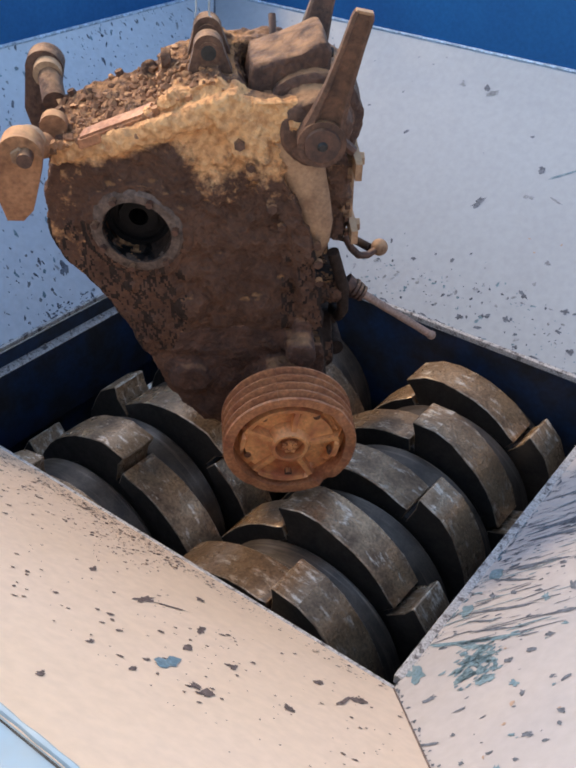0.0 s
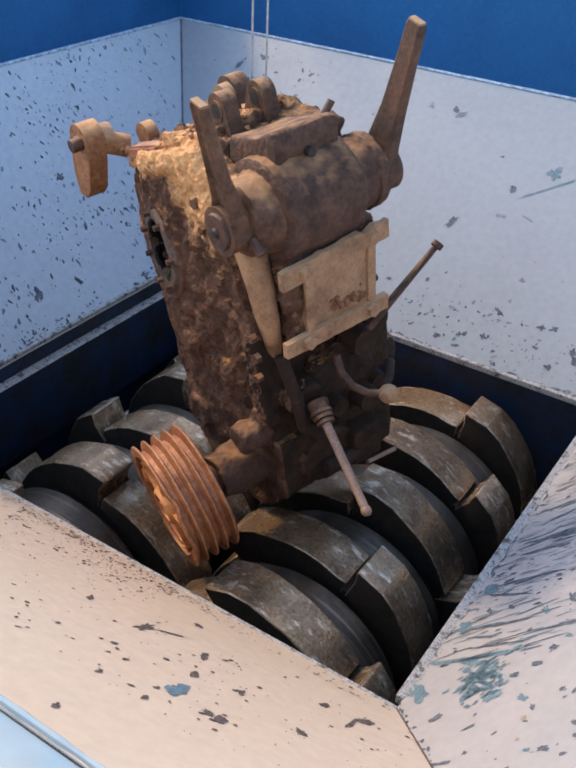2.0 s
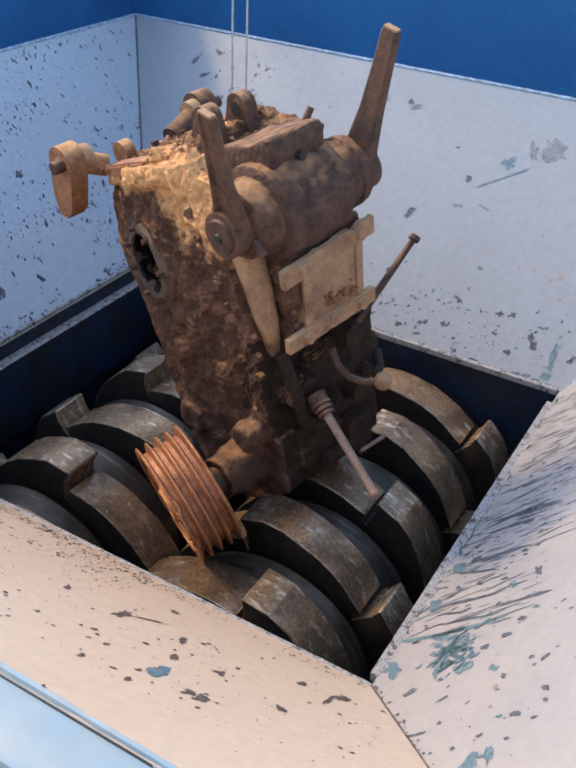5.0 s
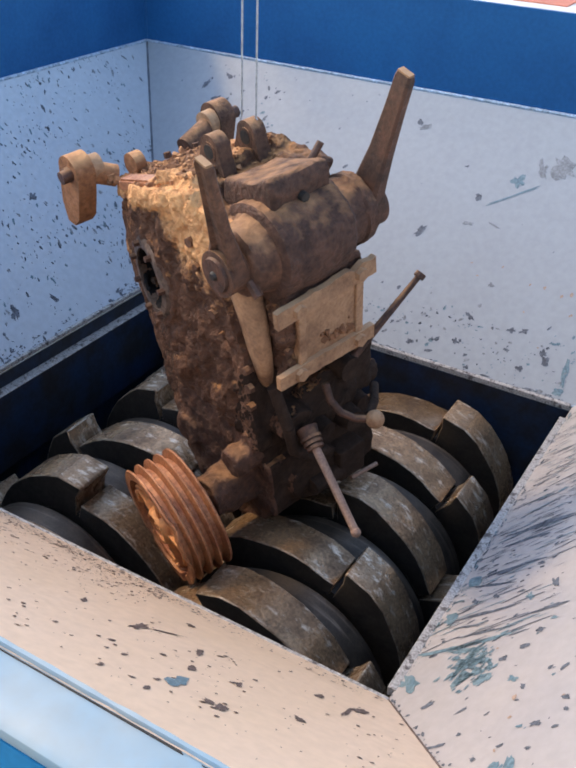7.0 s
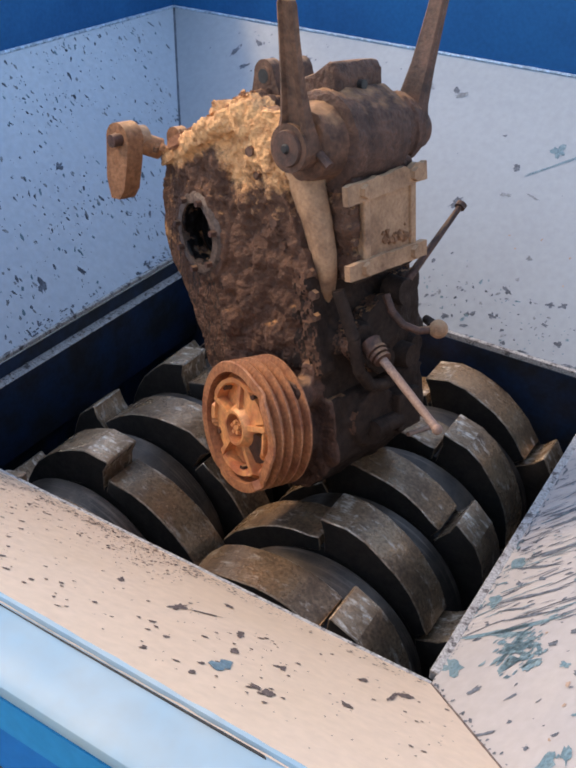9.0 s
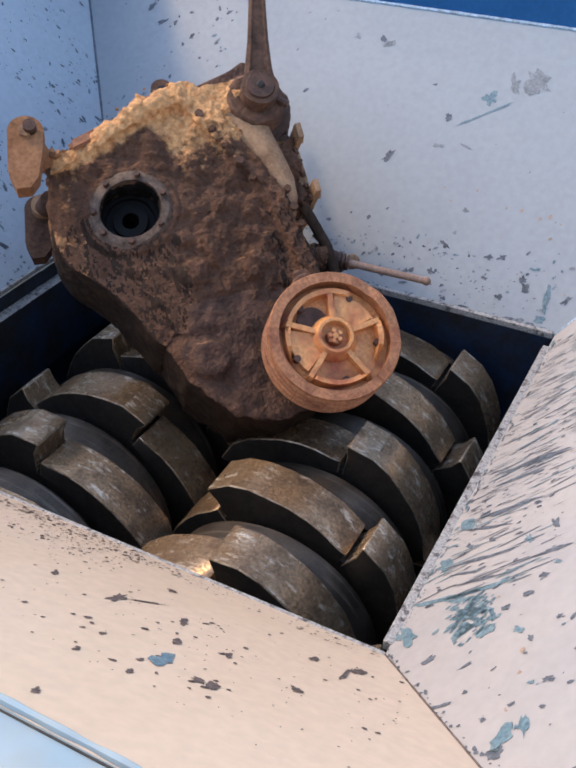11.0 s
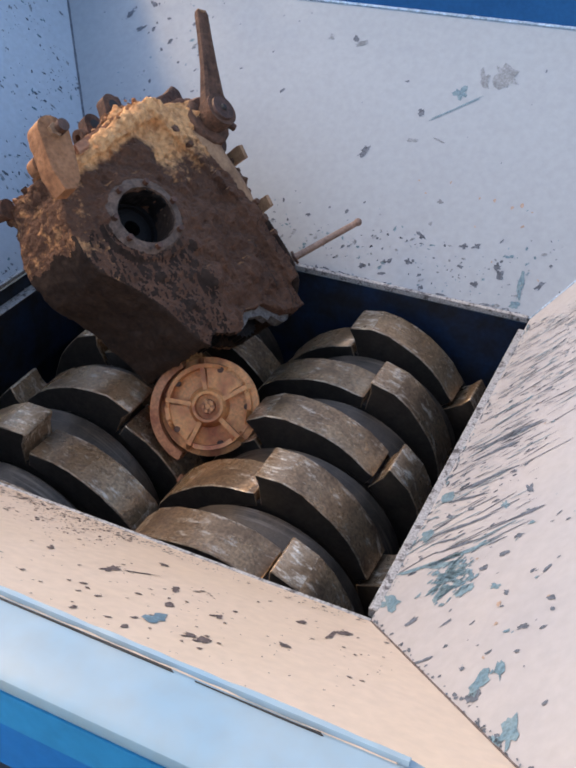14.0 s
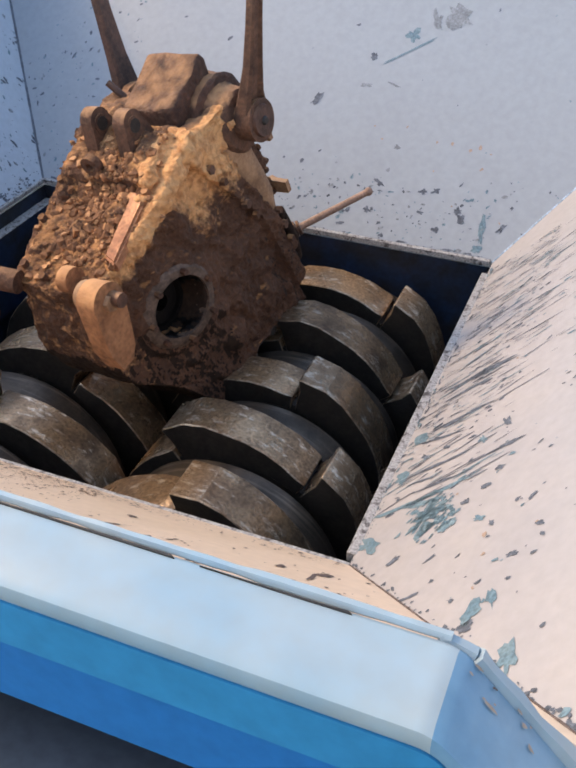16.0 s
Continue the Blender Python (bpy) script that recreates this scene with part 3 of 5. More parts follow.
    chips("back_paint_chips", Vector((0, L, 0)), X, ev, N_BACK, back_marks, back)

    # left plate
    ev = Vector((-math.cos(SL), 0, math.sin(SL)))

    def leftp(rnd):
        yield from patchy(rnd, 0.05, 1.4, 0.005, 0.66, 1500, 0.0009, 0.0044, (0, 0, 3, 1), (1, 3.0), (0.9, 2.3), None, 7)
        yield from patchy(rnd, 0.05, 1.0, 0.001, 0.03, 160, 0.001, 0.004, (0,), (1, 3), (-0.2, 0.2))
    chips("left_paint_chips", Vector((-W, 0, 0)), Y, ev, N_LEFT, [(0.633, 0.09, 0.006, 2.6, -60, 0), (0.5, 0.1, 0.01, 1.8, 70, 0), (0.75, 0.35, 0.009, 1.5, 20, 0)], leftp)

    # right plate: long scrapes run up the slope
    ev = Vector((math.cos(SR), 0, math.sin(SR)))
    right_marks = [(0.421, 0.132, 0.0078, 11.2, 95, 0), (0.385, 0.117, 0.0058, 10.6, 93, 0), (0.294, 0.113, 0.0071, 11.2, 91, 0), (0.255, 0.107, 0.0041, 12.6, 106, 0), (0.172, 0.117, 0.0045, 15.9, 93, 0), (0.115, 0.147, 0.004, 14.1, 95, 0), (0.091, 0.146, 0.0054, 11.4, 92, 1), (0.094, 0.087, 0.0053, 12.2, 94, 1), (0.147, 0.093, 0.0026, 12.6, 101, 0), (0.181, 0.209, 0.006, 2.4, 141, 1), (0.22, 0.076, 0.0054, 2.4, 137, 0), (0.215, 0.125, 0.0052, 2.0, 136, 0)]
    right_marks += [(0.131, 0.266, 0.0054, 5.6, -90, 0), (0.201, 0.251, 0.0059, 2.4, 144, 0), (0.078, 0.27, 0.0048, 1.9, 123, 0), (0.045, 0.252, 0.0048, 2.1, -85, 0), (-0.025, 0.262, 0.0054, 2.4, 109, 1), (-0.048, 0.289, 0.0038, 1.7, 138, 0), (-0.091, 0.376, 0.0043, 1.9, 122, 0), (-0.113, 0.383, 0.0031, 1.7, 136, 0), (-0.129, 0.342, 0.0044, 2.0, -86, 0), (-0.039, 0.109, 0.0058, 2.0, -108, 0), (-0.136, 0.175, 0.0039, 5.2, -92, 0), (-0.174, 0.262, 0.0031, 2.3, 123, 0)]
    right_marks += [(-0.171, 0.348, 0.0026, 1.7, -87, 0), (0.029, 0.222, 0.0049, 1.7, 121, 0), (0.03, 0.024, 0.0135, 2.2, 129, 1), (0.188, 0.034, 0.0134, 1.6, 140, 1), (0.293, 0.04, 0.0131, 1.6, 139, 1), (0.029, 0.194, 0.0036, 6.6, 143, 1), (-0.007, 0.199, 0.0088, 1.4, -120, 1), (0.077, 0.127, 0.0067, 5.2, 104, 1)]
    right_marks += [(-0.205, 0.303, 0.011, 1.7, 10, 1), (-0.195, 0.33, 0.006, 2.5, -20, 1), (-0.23, 0.30, 0.008, 1.6, 60, 0), (-0.297, 0.378, 0.011, 2.0, -20, 1), (-0.31, 0.36, 0.009, 1.3, 0, 1)]

    def right(rnd):
        for i in range(190):  # scrapes in bundles
            u = rnd.choice((0.86, 0.8, 0.72, 0.62, 0.55, 0.47, 0.4, 0.3, 0.2, 0.12)) + rnd.gauss(0, 0.025)
            yield u, rnd.uniform(0.02, 0.26), rnd.uniform(0.0007, 0.0018), rnd.uniform(10, 34), 1.45 + rnd.gauss(0, 0.07), rnd.choice((0, 0, 1))
        for i in range(150):
            yield rnd.uniform(0.25, 0.97), 0.03 + 0.32 * rnd.random() ** 1.4, rnd.uniform(0.0006, 0.0013), rnd.uniform(8, 30), 1.42 + rnd.gauss(0, 0.08), rnd.choice((0, 0, 3))
        yield from patchy(rnd, 0.0, 0.95, 0.005, 0.22, 280, 0.001, 0.0036, (0, 1, 0), (1, 4.5), (1.1, 1.8))
        yield from patchy(rnd, -0.6, 0.7, 0.05, 0.6, 190, 0.0010, 0.0046, (0, 0, 1), (1, 3.2), (0.7, 1.9))
        yield from patchy(rnd, 0.0, 0.96, 0.001, 0.02, 160, 0.001, 0.004, (1, 0), (1, 3), (-0.2, 0.2))
        yield from patchy(rnd, -0.3, 0.5, 0.1, 0.5, 14, 0.002, 0.007, (2,), (1, 2))
        for i in range(110):  # crumbs along the seam with the near plate
            v = rnd.uniform(0, 0.6)
            yield -0.854 * v + abs(rnd.gauss(0, 0.007)), v, rnd.uniform(0.0009, 0.0032), rnd.uniform(1, 2.4), rnd.uniform(1.5, 2.6), 0
        for i in range(240):  # print-like patch of dabs
            a, b = round(rnd.gauss(0, 2.3)), round(rnd.gauss(0, 3.6))
            if abs(a) < 2 and -2 < b < 4 and rnd.random() < 0.7:
                continue
            yield 0.030 - 0.0075 * a - 0.003 * b + rnd.gauss(0, 0.001), 0.155 + 0.0055 * b - 0.002 * a, rnd.uniform(0.0019, 0.0040), 1.8, 0.9, 1
    chips("right_paint_chips", Vector((0, 0, 0)), Y, ev, N_RIGHT, right_marks, right)


# ---- the cutting shafts ----
SHAFTS = (  # x, z, tip radius, first disc, pitch, degrees per second, angle of first disc, step
    (-0.851, -0.332, 0.290, -0.023, 0.197, -71.12, 99.2, -25.4, 5),
    (-0.316, -0.324, 0.285, 0.073, 0.195, 86.18, 14.5, 27.35, 5))
DISC_W = 0.094


def insert_mesh(R, turn, w):
    """One hooked cutter segment: leading lip, ridge, long falling back."""
    prof = [(1.0, 0.205), (1.4, R - 0.030), (-0.4, R - 0.002), (0.6, R + 0.001), (12, R + 0.004)]
    prof += [(12 + (66 - 12) * k / 6, R + 0.004 - 0.050 * (k / 6) ** 0.92) for k in range(1, 7)]
    prof += [(70.5, R - 0.047), (71, 0.205)]
    prof += [(55, 0.2), (36, 0.2), (18, 0.2)]
    bm = bmesh.new()
    pts = []
    for a, r in prof:
        t = -turn * radians(a)
        pts.append((r * math.cos(t), 0, r * math.sin(t)))
    slab(bm, pts, w, (0, 1, 0))
    bmesh.ops.recalc_face_normals(bm, faces=bm.faces)
    es = [e for e in bm.edges if len(e.link_faces) == 2 and e.calc_face_angle(0) > radians(50)]
    r = bmesh.ops.bevel(bm, geom=es, offset=0.0022, segments=1, affect="EDGES", profile=0.5)
    edge_faces = set(r["faces"])
    bmesh.ops.triangulate(bm, faces=[f for f in bm.faces if len(f.verts) > 4])
    bm.normal_update()
    for f in bm.faces:  # flanks near-black as if in shade, rubbed arrises
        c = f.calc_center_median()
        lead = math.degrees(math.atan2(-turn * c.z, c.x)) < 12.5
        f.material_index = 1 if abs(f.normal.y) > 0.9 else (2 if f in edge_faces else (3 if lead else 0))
    for v in bm.verts:  # dents and burrs of use
        v.co += Vector((noise.noise(v.co * 55), noise.noise(v.co * 55 + Vector((9, 0, 0))), noise.noise(v.co * 55 + Vector((0, 9, 0))))) * 0.0022
    return bm


def shaft(k):
    x, z, R, y0, pitch, speed, a0, step, n = SHAFTS[k]
    turn = 1 if speed > 0 else -1
    root = tagged(new("cutting_shaft"), "worn steel shredder shaft carrying hooked cutter discs, turning inwards", "shredder shaft", "cutting shafts")
    root.matrix_basis = pose(x, 0, z)
    part("core", rod(bmesh.new(), (0, 0.004, 0), (0, L - 0.004, 0), 0.15, n=48), SHADE_DARK, root, smooth=True)
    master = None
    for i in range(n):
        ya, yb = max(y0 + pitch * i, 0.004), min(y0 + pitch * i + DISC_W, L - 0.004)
        disc = part("cutter_disc", rod(bmesh.new(), (0, ya + 0.002, 0), (0, yb - 0.002, 0), 0.215, n=64), SHADE_DARK, root, smooth=True)
        gap = yb + pitch - DISC_W - 0.003 if i < n - 1 else L - 0.004
        bm = bmesh.new()
        lathe(bm, [(yb + 0.002, 0.14), (yb + 0.002, 0.225), (yb + 0.010, 0.228), (gap - 0.030, 0.228), (gap - 0.024, 0.222), (gap - 0.022, 0.200), (gap - 0.008, 0.198), (gap - 0.008, 0.14)], Matrix(((0, 1, 0, 0), (1, 0, 0, 0), (0, 0, 1, 0), (0, 0, 0, 1))), 64)
        if gap > yb + 0.03:
            part("spacer_ring", bm, RING, root, "smooth polished spacer ring", smooth=True)
        else:
            bm.free()
        for j in range(5):
            w = yb - ya
            if master is None or abs(w - DISC_W) > 1e-4:
                seg = part("cutter_insert", insert_mesh(R, turn, w), [STEEL, SHADE_DARK, EDGE, NOSE], disc, smooth=True)
                if abs(w - DISC_W) < 1e-4:
                    master = seg
            else:
                seg = again(master, Matrix(), disc)
            seg.matrix_basis = pose(0, ya, 0, 0, -(a0 + step * i + 72 * j), 0)
    if y0 > 0.05:  # spacer in front of the first disc
        bm = lathe(bmesh.new(), [(0.006, 0.15), (0.006, 0.226), (0.014, 0.232), (y0 - 0.026, 0.232), (y0 - 0.020, 0.20), (y0 - 0.008, 0.20), (y0 - 0.008, 0.15)], Matrix(((0, 1, 0, 0), (1, 0, 0, 0), (0, 0, 1, 0), (0, 0, 0, 1))), 64)
        part("spacer_ring", bm, RING, root, "smooth polished spacer ring", smooth=True)
    return root


hopper_plates()
lip()
chamber()
all_chips()
shafts = [shaft(0), shaft(1)]


# ---- the gearbox; x across its front, -y to its front, z up its height ----
def draw_in(v):
    """The side wall stands out at the front and draws in towards the back."""
    if v.x < 0:
        v.x += max(-0.014, min(0.055, 0.25 * (v.y - 0.161))) * min(1.0, -v.x / 0.12)
    return v


def drawn(bm):
    for v in bm.verts:
        v.co = draw_in(v.co)
    return bm


def fused(bm, name, material, parent, voxel, cutters=(), crust=((0.0022, 22), (0.0018, 62), (0.0030, 130), (0.0014, 230)), label="", pick=None, veil=None, calm=None):
    """Primitives fused into one casting, cut, and roughened with caked soil."""
    me = bpy.data.meshes.new("raw")
    bmesh.ops.recalc_face_normals(bm, faces=bm.faces)
    bm.to_mesh(me)
    bm.free()
    raw = new("raw", me)
    tools = []
    rm = raw.modifiers.new("fuse", "REMESH")
    rm.mode, rm.voxel_size = "VOXEL", voxel
    for c in cutters:
        cm = bpy.data.meshes.new("cut")
        bmesh.ops.recalc_face_normals(c, faces=c.faces)
        c.to_mesh(cm)
        c.free()
        tool = new("cut", cm)
        tools.append(tool)
        b = raw.modifiers.new("cut", "BOOLEAN")
        b.operation, b.object, b.solver = "DIFFERENCE", tool, "EXACT"
    if cutters:
        rm2 = raw.modifiers.new("even", "REMESH")
        rm2.mode, rm2.voxel_size = "VOXEL", voxel
    dg = bpy.context.evaluated_depsgraph_get()
    dg.update()
    out = bpy.data.meshes.new_from_object(raw.evaluated_get(dg))
    for o in (raw, *tools):
        d = o.data
        bpy.data.objects.remove(o)
        bpy.data.meshes.remove(d)
    out.name = name
    n = len(out.vertices)
    co, no = np.empty(n * 3), np.empty(n * 3)
    out.vertices.foreach_get("co", co)
    out.vertices.foreach_get("normal", no)
    co, no = co.reshape(-1, 3), no.reshape(-1, 3)
    push = np.zeros(n)
    for amp, scale in crust:
        push += amp * np.array([noise.noise(Vector(c) * scale) for c in co])
    if crust:
        ridge = np.array([noise.multi_fractal(Vector(c) * 42, 0.9, 2.1, 4) for c in co])
        push += 0.003 * np.clip(ridge - 1.0, -0.6, 1.4)
        # soil lies in flakes: broad heights broken into steps
        lay = 5.0 * np.array([noise.fractal(Vector(c) * 19, 0.8, 2.2, 3) for c in co])
        push += 0.0026 * (np.floor(lay) + np.clip((lay - np.floor(lay) - 0.38) / 0.2, 0, 1))
    if calm:
        push *= np.array([calm(Vector(c), Vector(n)) for c, n in zip(co, no)])
    co = co + no * push[:, None]
    co = np.array([draw_in(Vector(c)) for c in co])
    out.vertices.foreach_set("co", co.ravel())
    out.materials.clear()
    for mm in material if isinstance(material, (list, tuple)) else [material]:
        out.materials.append(mm)
    out.polygons.foreach_set("use_smooth", [True] * len(out.polygons))
    if veil:
        out.attributes.new("veil", "FLOAT", "POINT").data.foreach_set("value", [veil(v.co) for v in out.vertices])
    if pick:
        out.polygons.foreach_set("material_index", [pick(p.center, p.normal, 0.03 * noise.noise(p.center * 14) + 0.015 * noise.noise(p.center * 60)) for p in out.polygons])
    out.update()
    ob = new(name, out)
    ob.parent = parent
    if label:
        tagged(ob, label)
    return ob


def side_extrude(bm, pts, x0, x1):
    return slab(bm, [(x0, y, z) for y, z in pts], x1 - x0, (1, 0, 0))


def bolt(parent, at, axis, r=0.011, h=0.009, material=None, label=""):
    bm = rod(bmesh.new(), at, Vector(at) + Vector(axis) * h, r, r * 0.92, 6)
    return part("bolt", bm, material or TAN, parent, label)


ROD_ROOT, ROD_END = Vector((-0.069, -0.235, 0.253)), Vector((-0.111, -0.414, 0.143))


def gearbox():
    g = tagged(new("gearbox"), "rust-caked tractor gearbox with two lever arms, standing on the cutters", "gearbox")
    # upper casting
    bm = bmesh.new()
    side_extrude(bm, [(0.293, 0.553), (0.312, 0.505), (0.323, 0.46), (0.327, 0.42), (0.321, 0.38), (0.306, 0.345), (0.282, 0.316), (0.254, 0.286), (0.228, 0.25), (0.205, 0.205), (0.165, 0.11), (-0.175, 0.11), (-0.16, 0.21), (-0.165, 0.313), (-0.15, 0.40), (-0.13, 0.50), (-0.08, 0.60), (-0.02, 0.655)], -0.115, 0.105)
    side_extrude(bm, [(0.30, 0.545), (0.305, 0.575), (-0.03, 0.69), (-0.05, 0.655)], -0.128, 0.116)  # top cover
    side_extrude(bm, [(0.02, 0.66), (-0.045, 0.66), (-0.155, 0.42), (-0.185, 0.20), (-0.15, 0.19), (-0.115, 0.42)], -0.132, -0.1)  # side flange
    side_extrude(bm, [(0.02, 0.66), (-0.045, 0.66), (-0.165, 0.42), (-0.185, 0.15), (-0.13, 0.15), (-0.115, 0.42)], 0.09, 0.128)
    box(bm, (-0.088, -0.222, 0.37), (0.083, -0.1, 0.575), 0.006)  # front cover seat
    box(bm, (-0.128, -0.13, 0.60), (-0.07, -0.02, 0.672), 0.010)
    box(bm, (0.045, -0.12, 0.60), (0.112, 0.03, 0.700), 0.010)
    ball(bm, (0.075, 0.0, 0.690), 0.030)
    rod(bm, (-0.115, 0.161, 0.424), (-0.124, 0.161, 0.424), 0.098, n=36)  # bearing seat
    for y, z, r in ((0.07, 0.255, 0.05), (0.075, 0.335, 0.035), (-0.05, 0.25, 0.045), (-0.09, 0.21, 0.042), (0.02, 0.30, 0.04), (-0.02, 0.40, 0.035), (0.15, 0.22, 0.03), (0.0, 0.52, 0.03)):
        ball(bm, (-0.098, y, z), r * 0.80)
    for i in range(20):  # low mounds of soil on the top cover
        random.seed(40 + i)
        u = random.uniform(0.0, 1)
        ball(bm, (random.uniform(-0.10, 0.1), 0.29 - 0.27 * u, 0.568 + 0.115 * u), random.uniform(0.010, 0.022), 1)
    side_extrude(bm, [(0.10, 0.60), (0.10, 0.668), (0.0, 0.705), (-0.03, 0.66)], -0.10, 0.095)  # raised middle of the cover
    random.seed(77)
    for i in range(60):  # clods and bolt heads under the crust of the side wall
        y, z = random.uniform(-0.15, 0.2), random.uniform(0.2, 0.6)
        if -0.16 - 0.02 < y and z < 0.62 - 0.3 * max(y, 0) and math.hypot(y - 0.161, z - 0.424) > 0.1:
            ball(bm, (-0.112, y, z), random.choice((0.005, 0.007, 0.009, 0.012)), 1)
    rod(bm, (-0.07, -0.15, 0.262), (-0.069, -0.225, 0.256), 0.034, n=18)
    rod(bm, (0.02, -0.13, 0.24), (0.02, -0.205, 0.24), 0.075, n=28)
    box(bm, (0.085, -0.19, 0.20), (0.152, -0.08, 0.345), 0.012)
    rod(bm, (0.12, -0.15, 0.215), (0.185, -0.15, 0.205), 0.024, n=18)
    teeth = [(0.4, -0.1), (-0.4, -0.1)]
    random.seed(3)
    y = -0.4
    while y < 0.4:  # ragged lower rim where the casting broke
        teeth.append((y, 0.128 + random.uniform(-0.012, 0.016) + (0.028 if -0.06 < y < 0.06 else 0)))
        y += random.uniform(0.018, 0.04)
    cut1 = side_extrude(bmesh.new(), teeth, -0.3, 0.3)
    cut2 = side_extrude(bmesh.new(), [(0.145, 0.05), (0.175, 0.19), (0.205, 0.27), (-0.135, 0.27), (-0.135, 0.05)], -0.098, 0.088)
    cut3 = rod(bmesh.new(), (-0.2, 0.161, 0.424), (0.05, 0.161, 0.424), 0.062, n=36)
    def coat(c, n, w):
        """1: oil-soaked casting, 2: bare brown casting, 3: bore blackened for its shade, else caked soil."""
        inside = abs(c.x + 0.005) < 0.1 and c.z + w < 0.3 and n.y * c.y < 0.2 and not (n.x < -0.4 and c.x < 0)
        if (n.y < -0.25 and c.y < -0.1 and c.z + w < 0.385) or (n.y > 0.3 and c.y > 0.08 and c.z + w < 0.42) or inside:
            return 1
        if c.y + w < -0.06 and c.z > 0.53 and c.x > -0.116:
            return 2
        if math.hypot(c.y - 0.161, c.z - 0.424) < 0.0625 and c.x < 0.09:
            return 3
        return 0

    def sandy(c):
        """Depth of the dry soil that ran down from the top cover."""
        top = 0.645 - 0.30 * max(c.y, -0.03) - c.z
        fore = max(0.0, min(1.0, (0.085 - c.y) / 0.05))
        reach = 0.045 + 0.14 * fore + 0.05 * noise.noise(Vector((c.y * 9, c.z * 3, 2)))
        return max(0.0, min(1.0, 1.1 - top / reach)) if c.x < -0.09 else 0.38

    def calm(c, n):
        """Smooth oily castings, thick flaking soil on the front upper corner."""
        if (n.y > 0.3 and c.z < 0.44) or (n.y < -0.25 and c.y < -0.1 and c.z < 0.385):
            return 0.3
        if n.x < -0.5:
            return 0.5 if (c.y > 0.06 and c.z < 0.5) else 0.95
        return 0.6
    fused(bm, "housing", [MUD, SLUDGE, BROWN, GREASE_SHADE], g, 0.0037, (cut1, cut2, cut3), pick=coat, veil=sandy, calm=calm, label="cast housing caked with rusty soil and dust")
    # axle barrel, its two tubes and the breather box above them
    ax = Vector((0, -0.157, 0.617))

    def worn(bm, amp):
        bmesh.ops.triangulate(bm, faces=[f for f in bm.faces if len(f.verts) > 4])
        bmesh.ops.subdivide_edges(bm, edges=[e for e in bm.edges if e.calc_length() > 0.012], cuts=2, use_grid_fill=True)
        for v in bm.verts:
            v.co += Vector((noise.noise(v.co * 30), noise.noise(v.co * 30 + Vector((5, 0, 0))), noise.noise(v.co * 30 + Vector((0, 5, 0))))) * amp
            v.co += Vector((0, v.co.y - ax.y, v.co.z - ax.z)) * 0.05 * noise.noise(v.co * 95)
        return bm
    turned_x = Matrix.Translation(ax)
    part("axle_barrel", worn(lathe(bmesh.new(), [(-0.104, 0.0), (-0.104, 0.078), (-0.099, 0.0865), (-0.04, 0.0905), (0.045, 0.0885), (0.052, 0.0845), (0.055, 0.078), (0.055, 0.0)], turned_x, 56), 0.0022), BROWN, g, "brown cast axle barrel", smooth=True)
    part("axle_tube", worn(lathe(bmesh.new(), [(-0.148, 0.0), (-0.148, 0.054), (-0.143, 0.0605), (-0.112, 0.065), (-0.103, 0.070), (-0.103, 0.0)], turned_x, 48), 0.0018), TUBE, g, "dusty tan tube of the axle", smooth=True)
    part("axle_tube", worn(lathe(bmesh.new(), [(0.054, 0.0), (0.054, 0.070), (0.066, 0.066), (0.070, 0.063), (0.098, 0.062), (0.102, 0.066), (0.122, 0.065), (0.126, 0.060), (0.126, 0.0)], turned_x, 48), 0.0018), BROWN, g, smooth=True)
    bm = side_extrude(bmesh.new(), [(-0.178, 0.60), (-0.188, 0.728), (-0.176, 0.748), (-0.055, 0.705), (-0.04, 0.6)], -0.084, 0.042)
    bmesh.ops.bevel(bm, geom=bm.edges[:], offset=0.009, segments=3, affect="EDGES", profile=0.6)
    part("breather_box", worn(bm, 0.003), BROWN, g, "brown breather box with a hole", smooth=True)
    # smooth tan shoulder running down the front corner from the axle
    bm = bmesh.new()
    rings = []
    for z, y, wx, wy in ((0.612, -0.128, 0.022, 0.050), (0.575, -0.135, 0.024, 0.046), (0.53, -0.148, 0.022, 0.040), (0.48, -0.163, 0.020, 0.034), (0.43, -0.176, 0.018, 0.028), (0.385, -0.178, 0.015, 0.022), (0.350, -0.172, 0.012, 0.016), (0.325, -0.160, 0.006, 0.008)):
        c = Vector((-0.116 + 0.35 * max(0.0, 0.41 - z) ** 1.2, y + 0.007, z))
        rings.append([bm.verts.new(c + Vector((wx * math.cos(math.tau * k / 20) + 0.003 * noise.noise(Vector((k * 0.6, z * 30, 0))), wy * math.sin(math.tau * k / 20), 0))) for k in range(20)])
    for u, v in zip(rings, rings[1:]):
        for k in range(20):
            bm.faces.new((u[k], u[(k + 1) % 20], v[(k + 1) % 20], v[k]))
    bm.faces.new(rings[0])
    bm.faces.new(rings[-1])
    part("corner_shoulder", bm, TAN, g, "smooth dusty tan shoulder of the casting", smooth=True)
    # crumbled soil, a clay-smeared bar and bolts on the top cover
    def on_cover(x, y, up=0.0):
        return Vector((x, y, 0.6805 - 0.342 * y + up))
    rnd = random.Random(31)
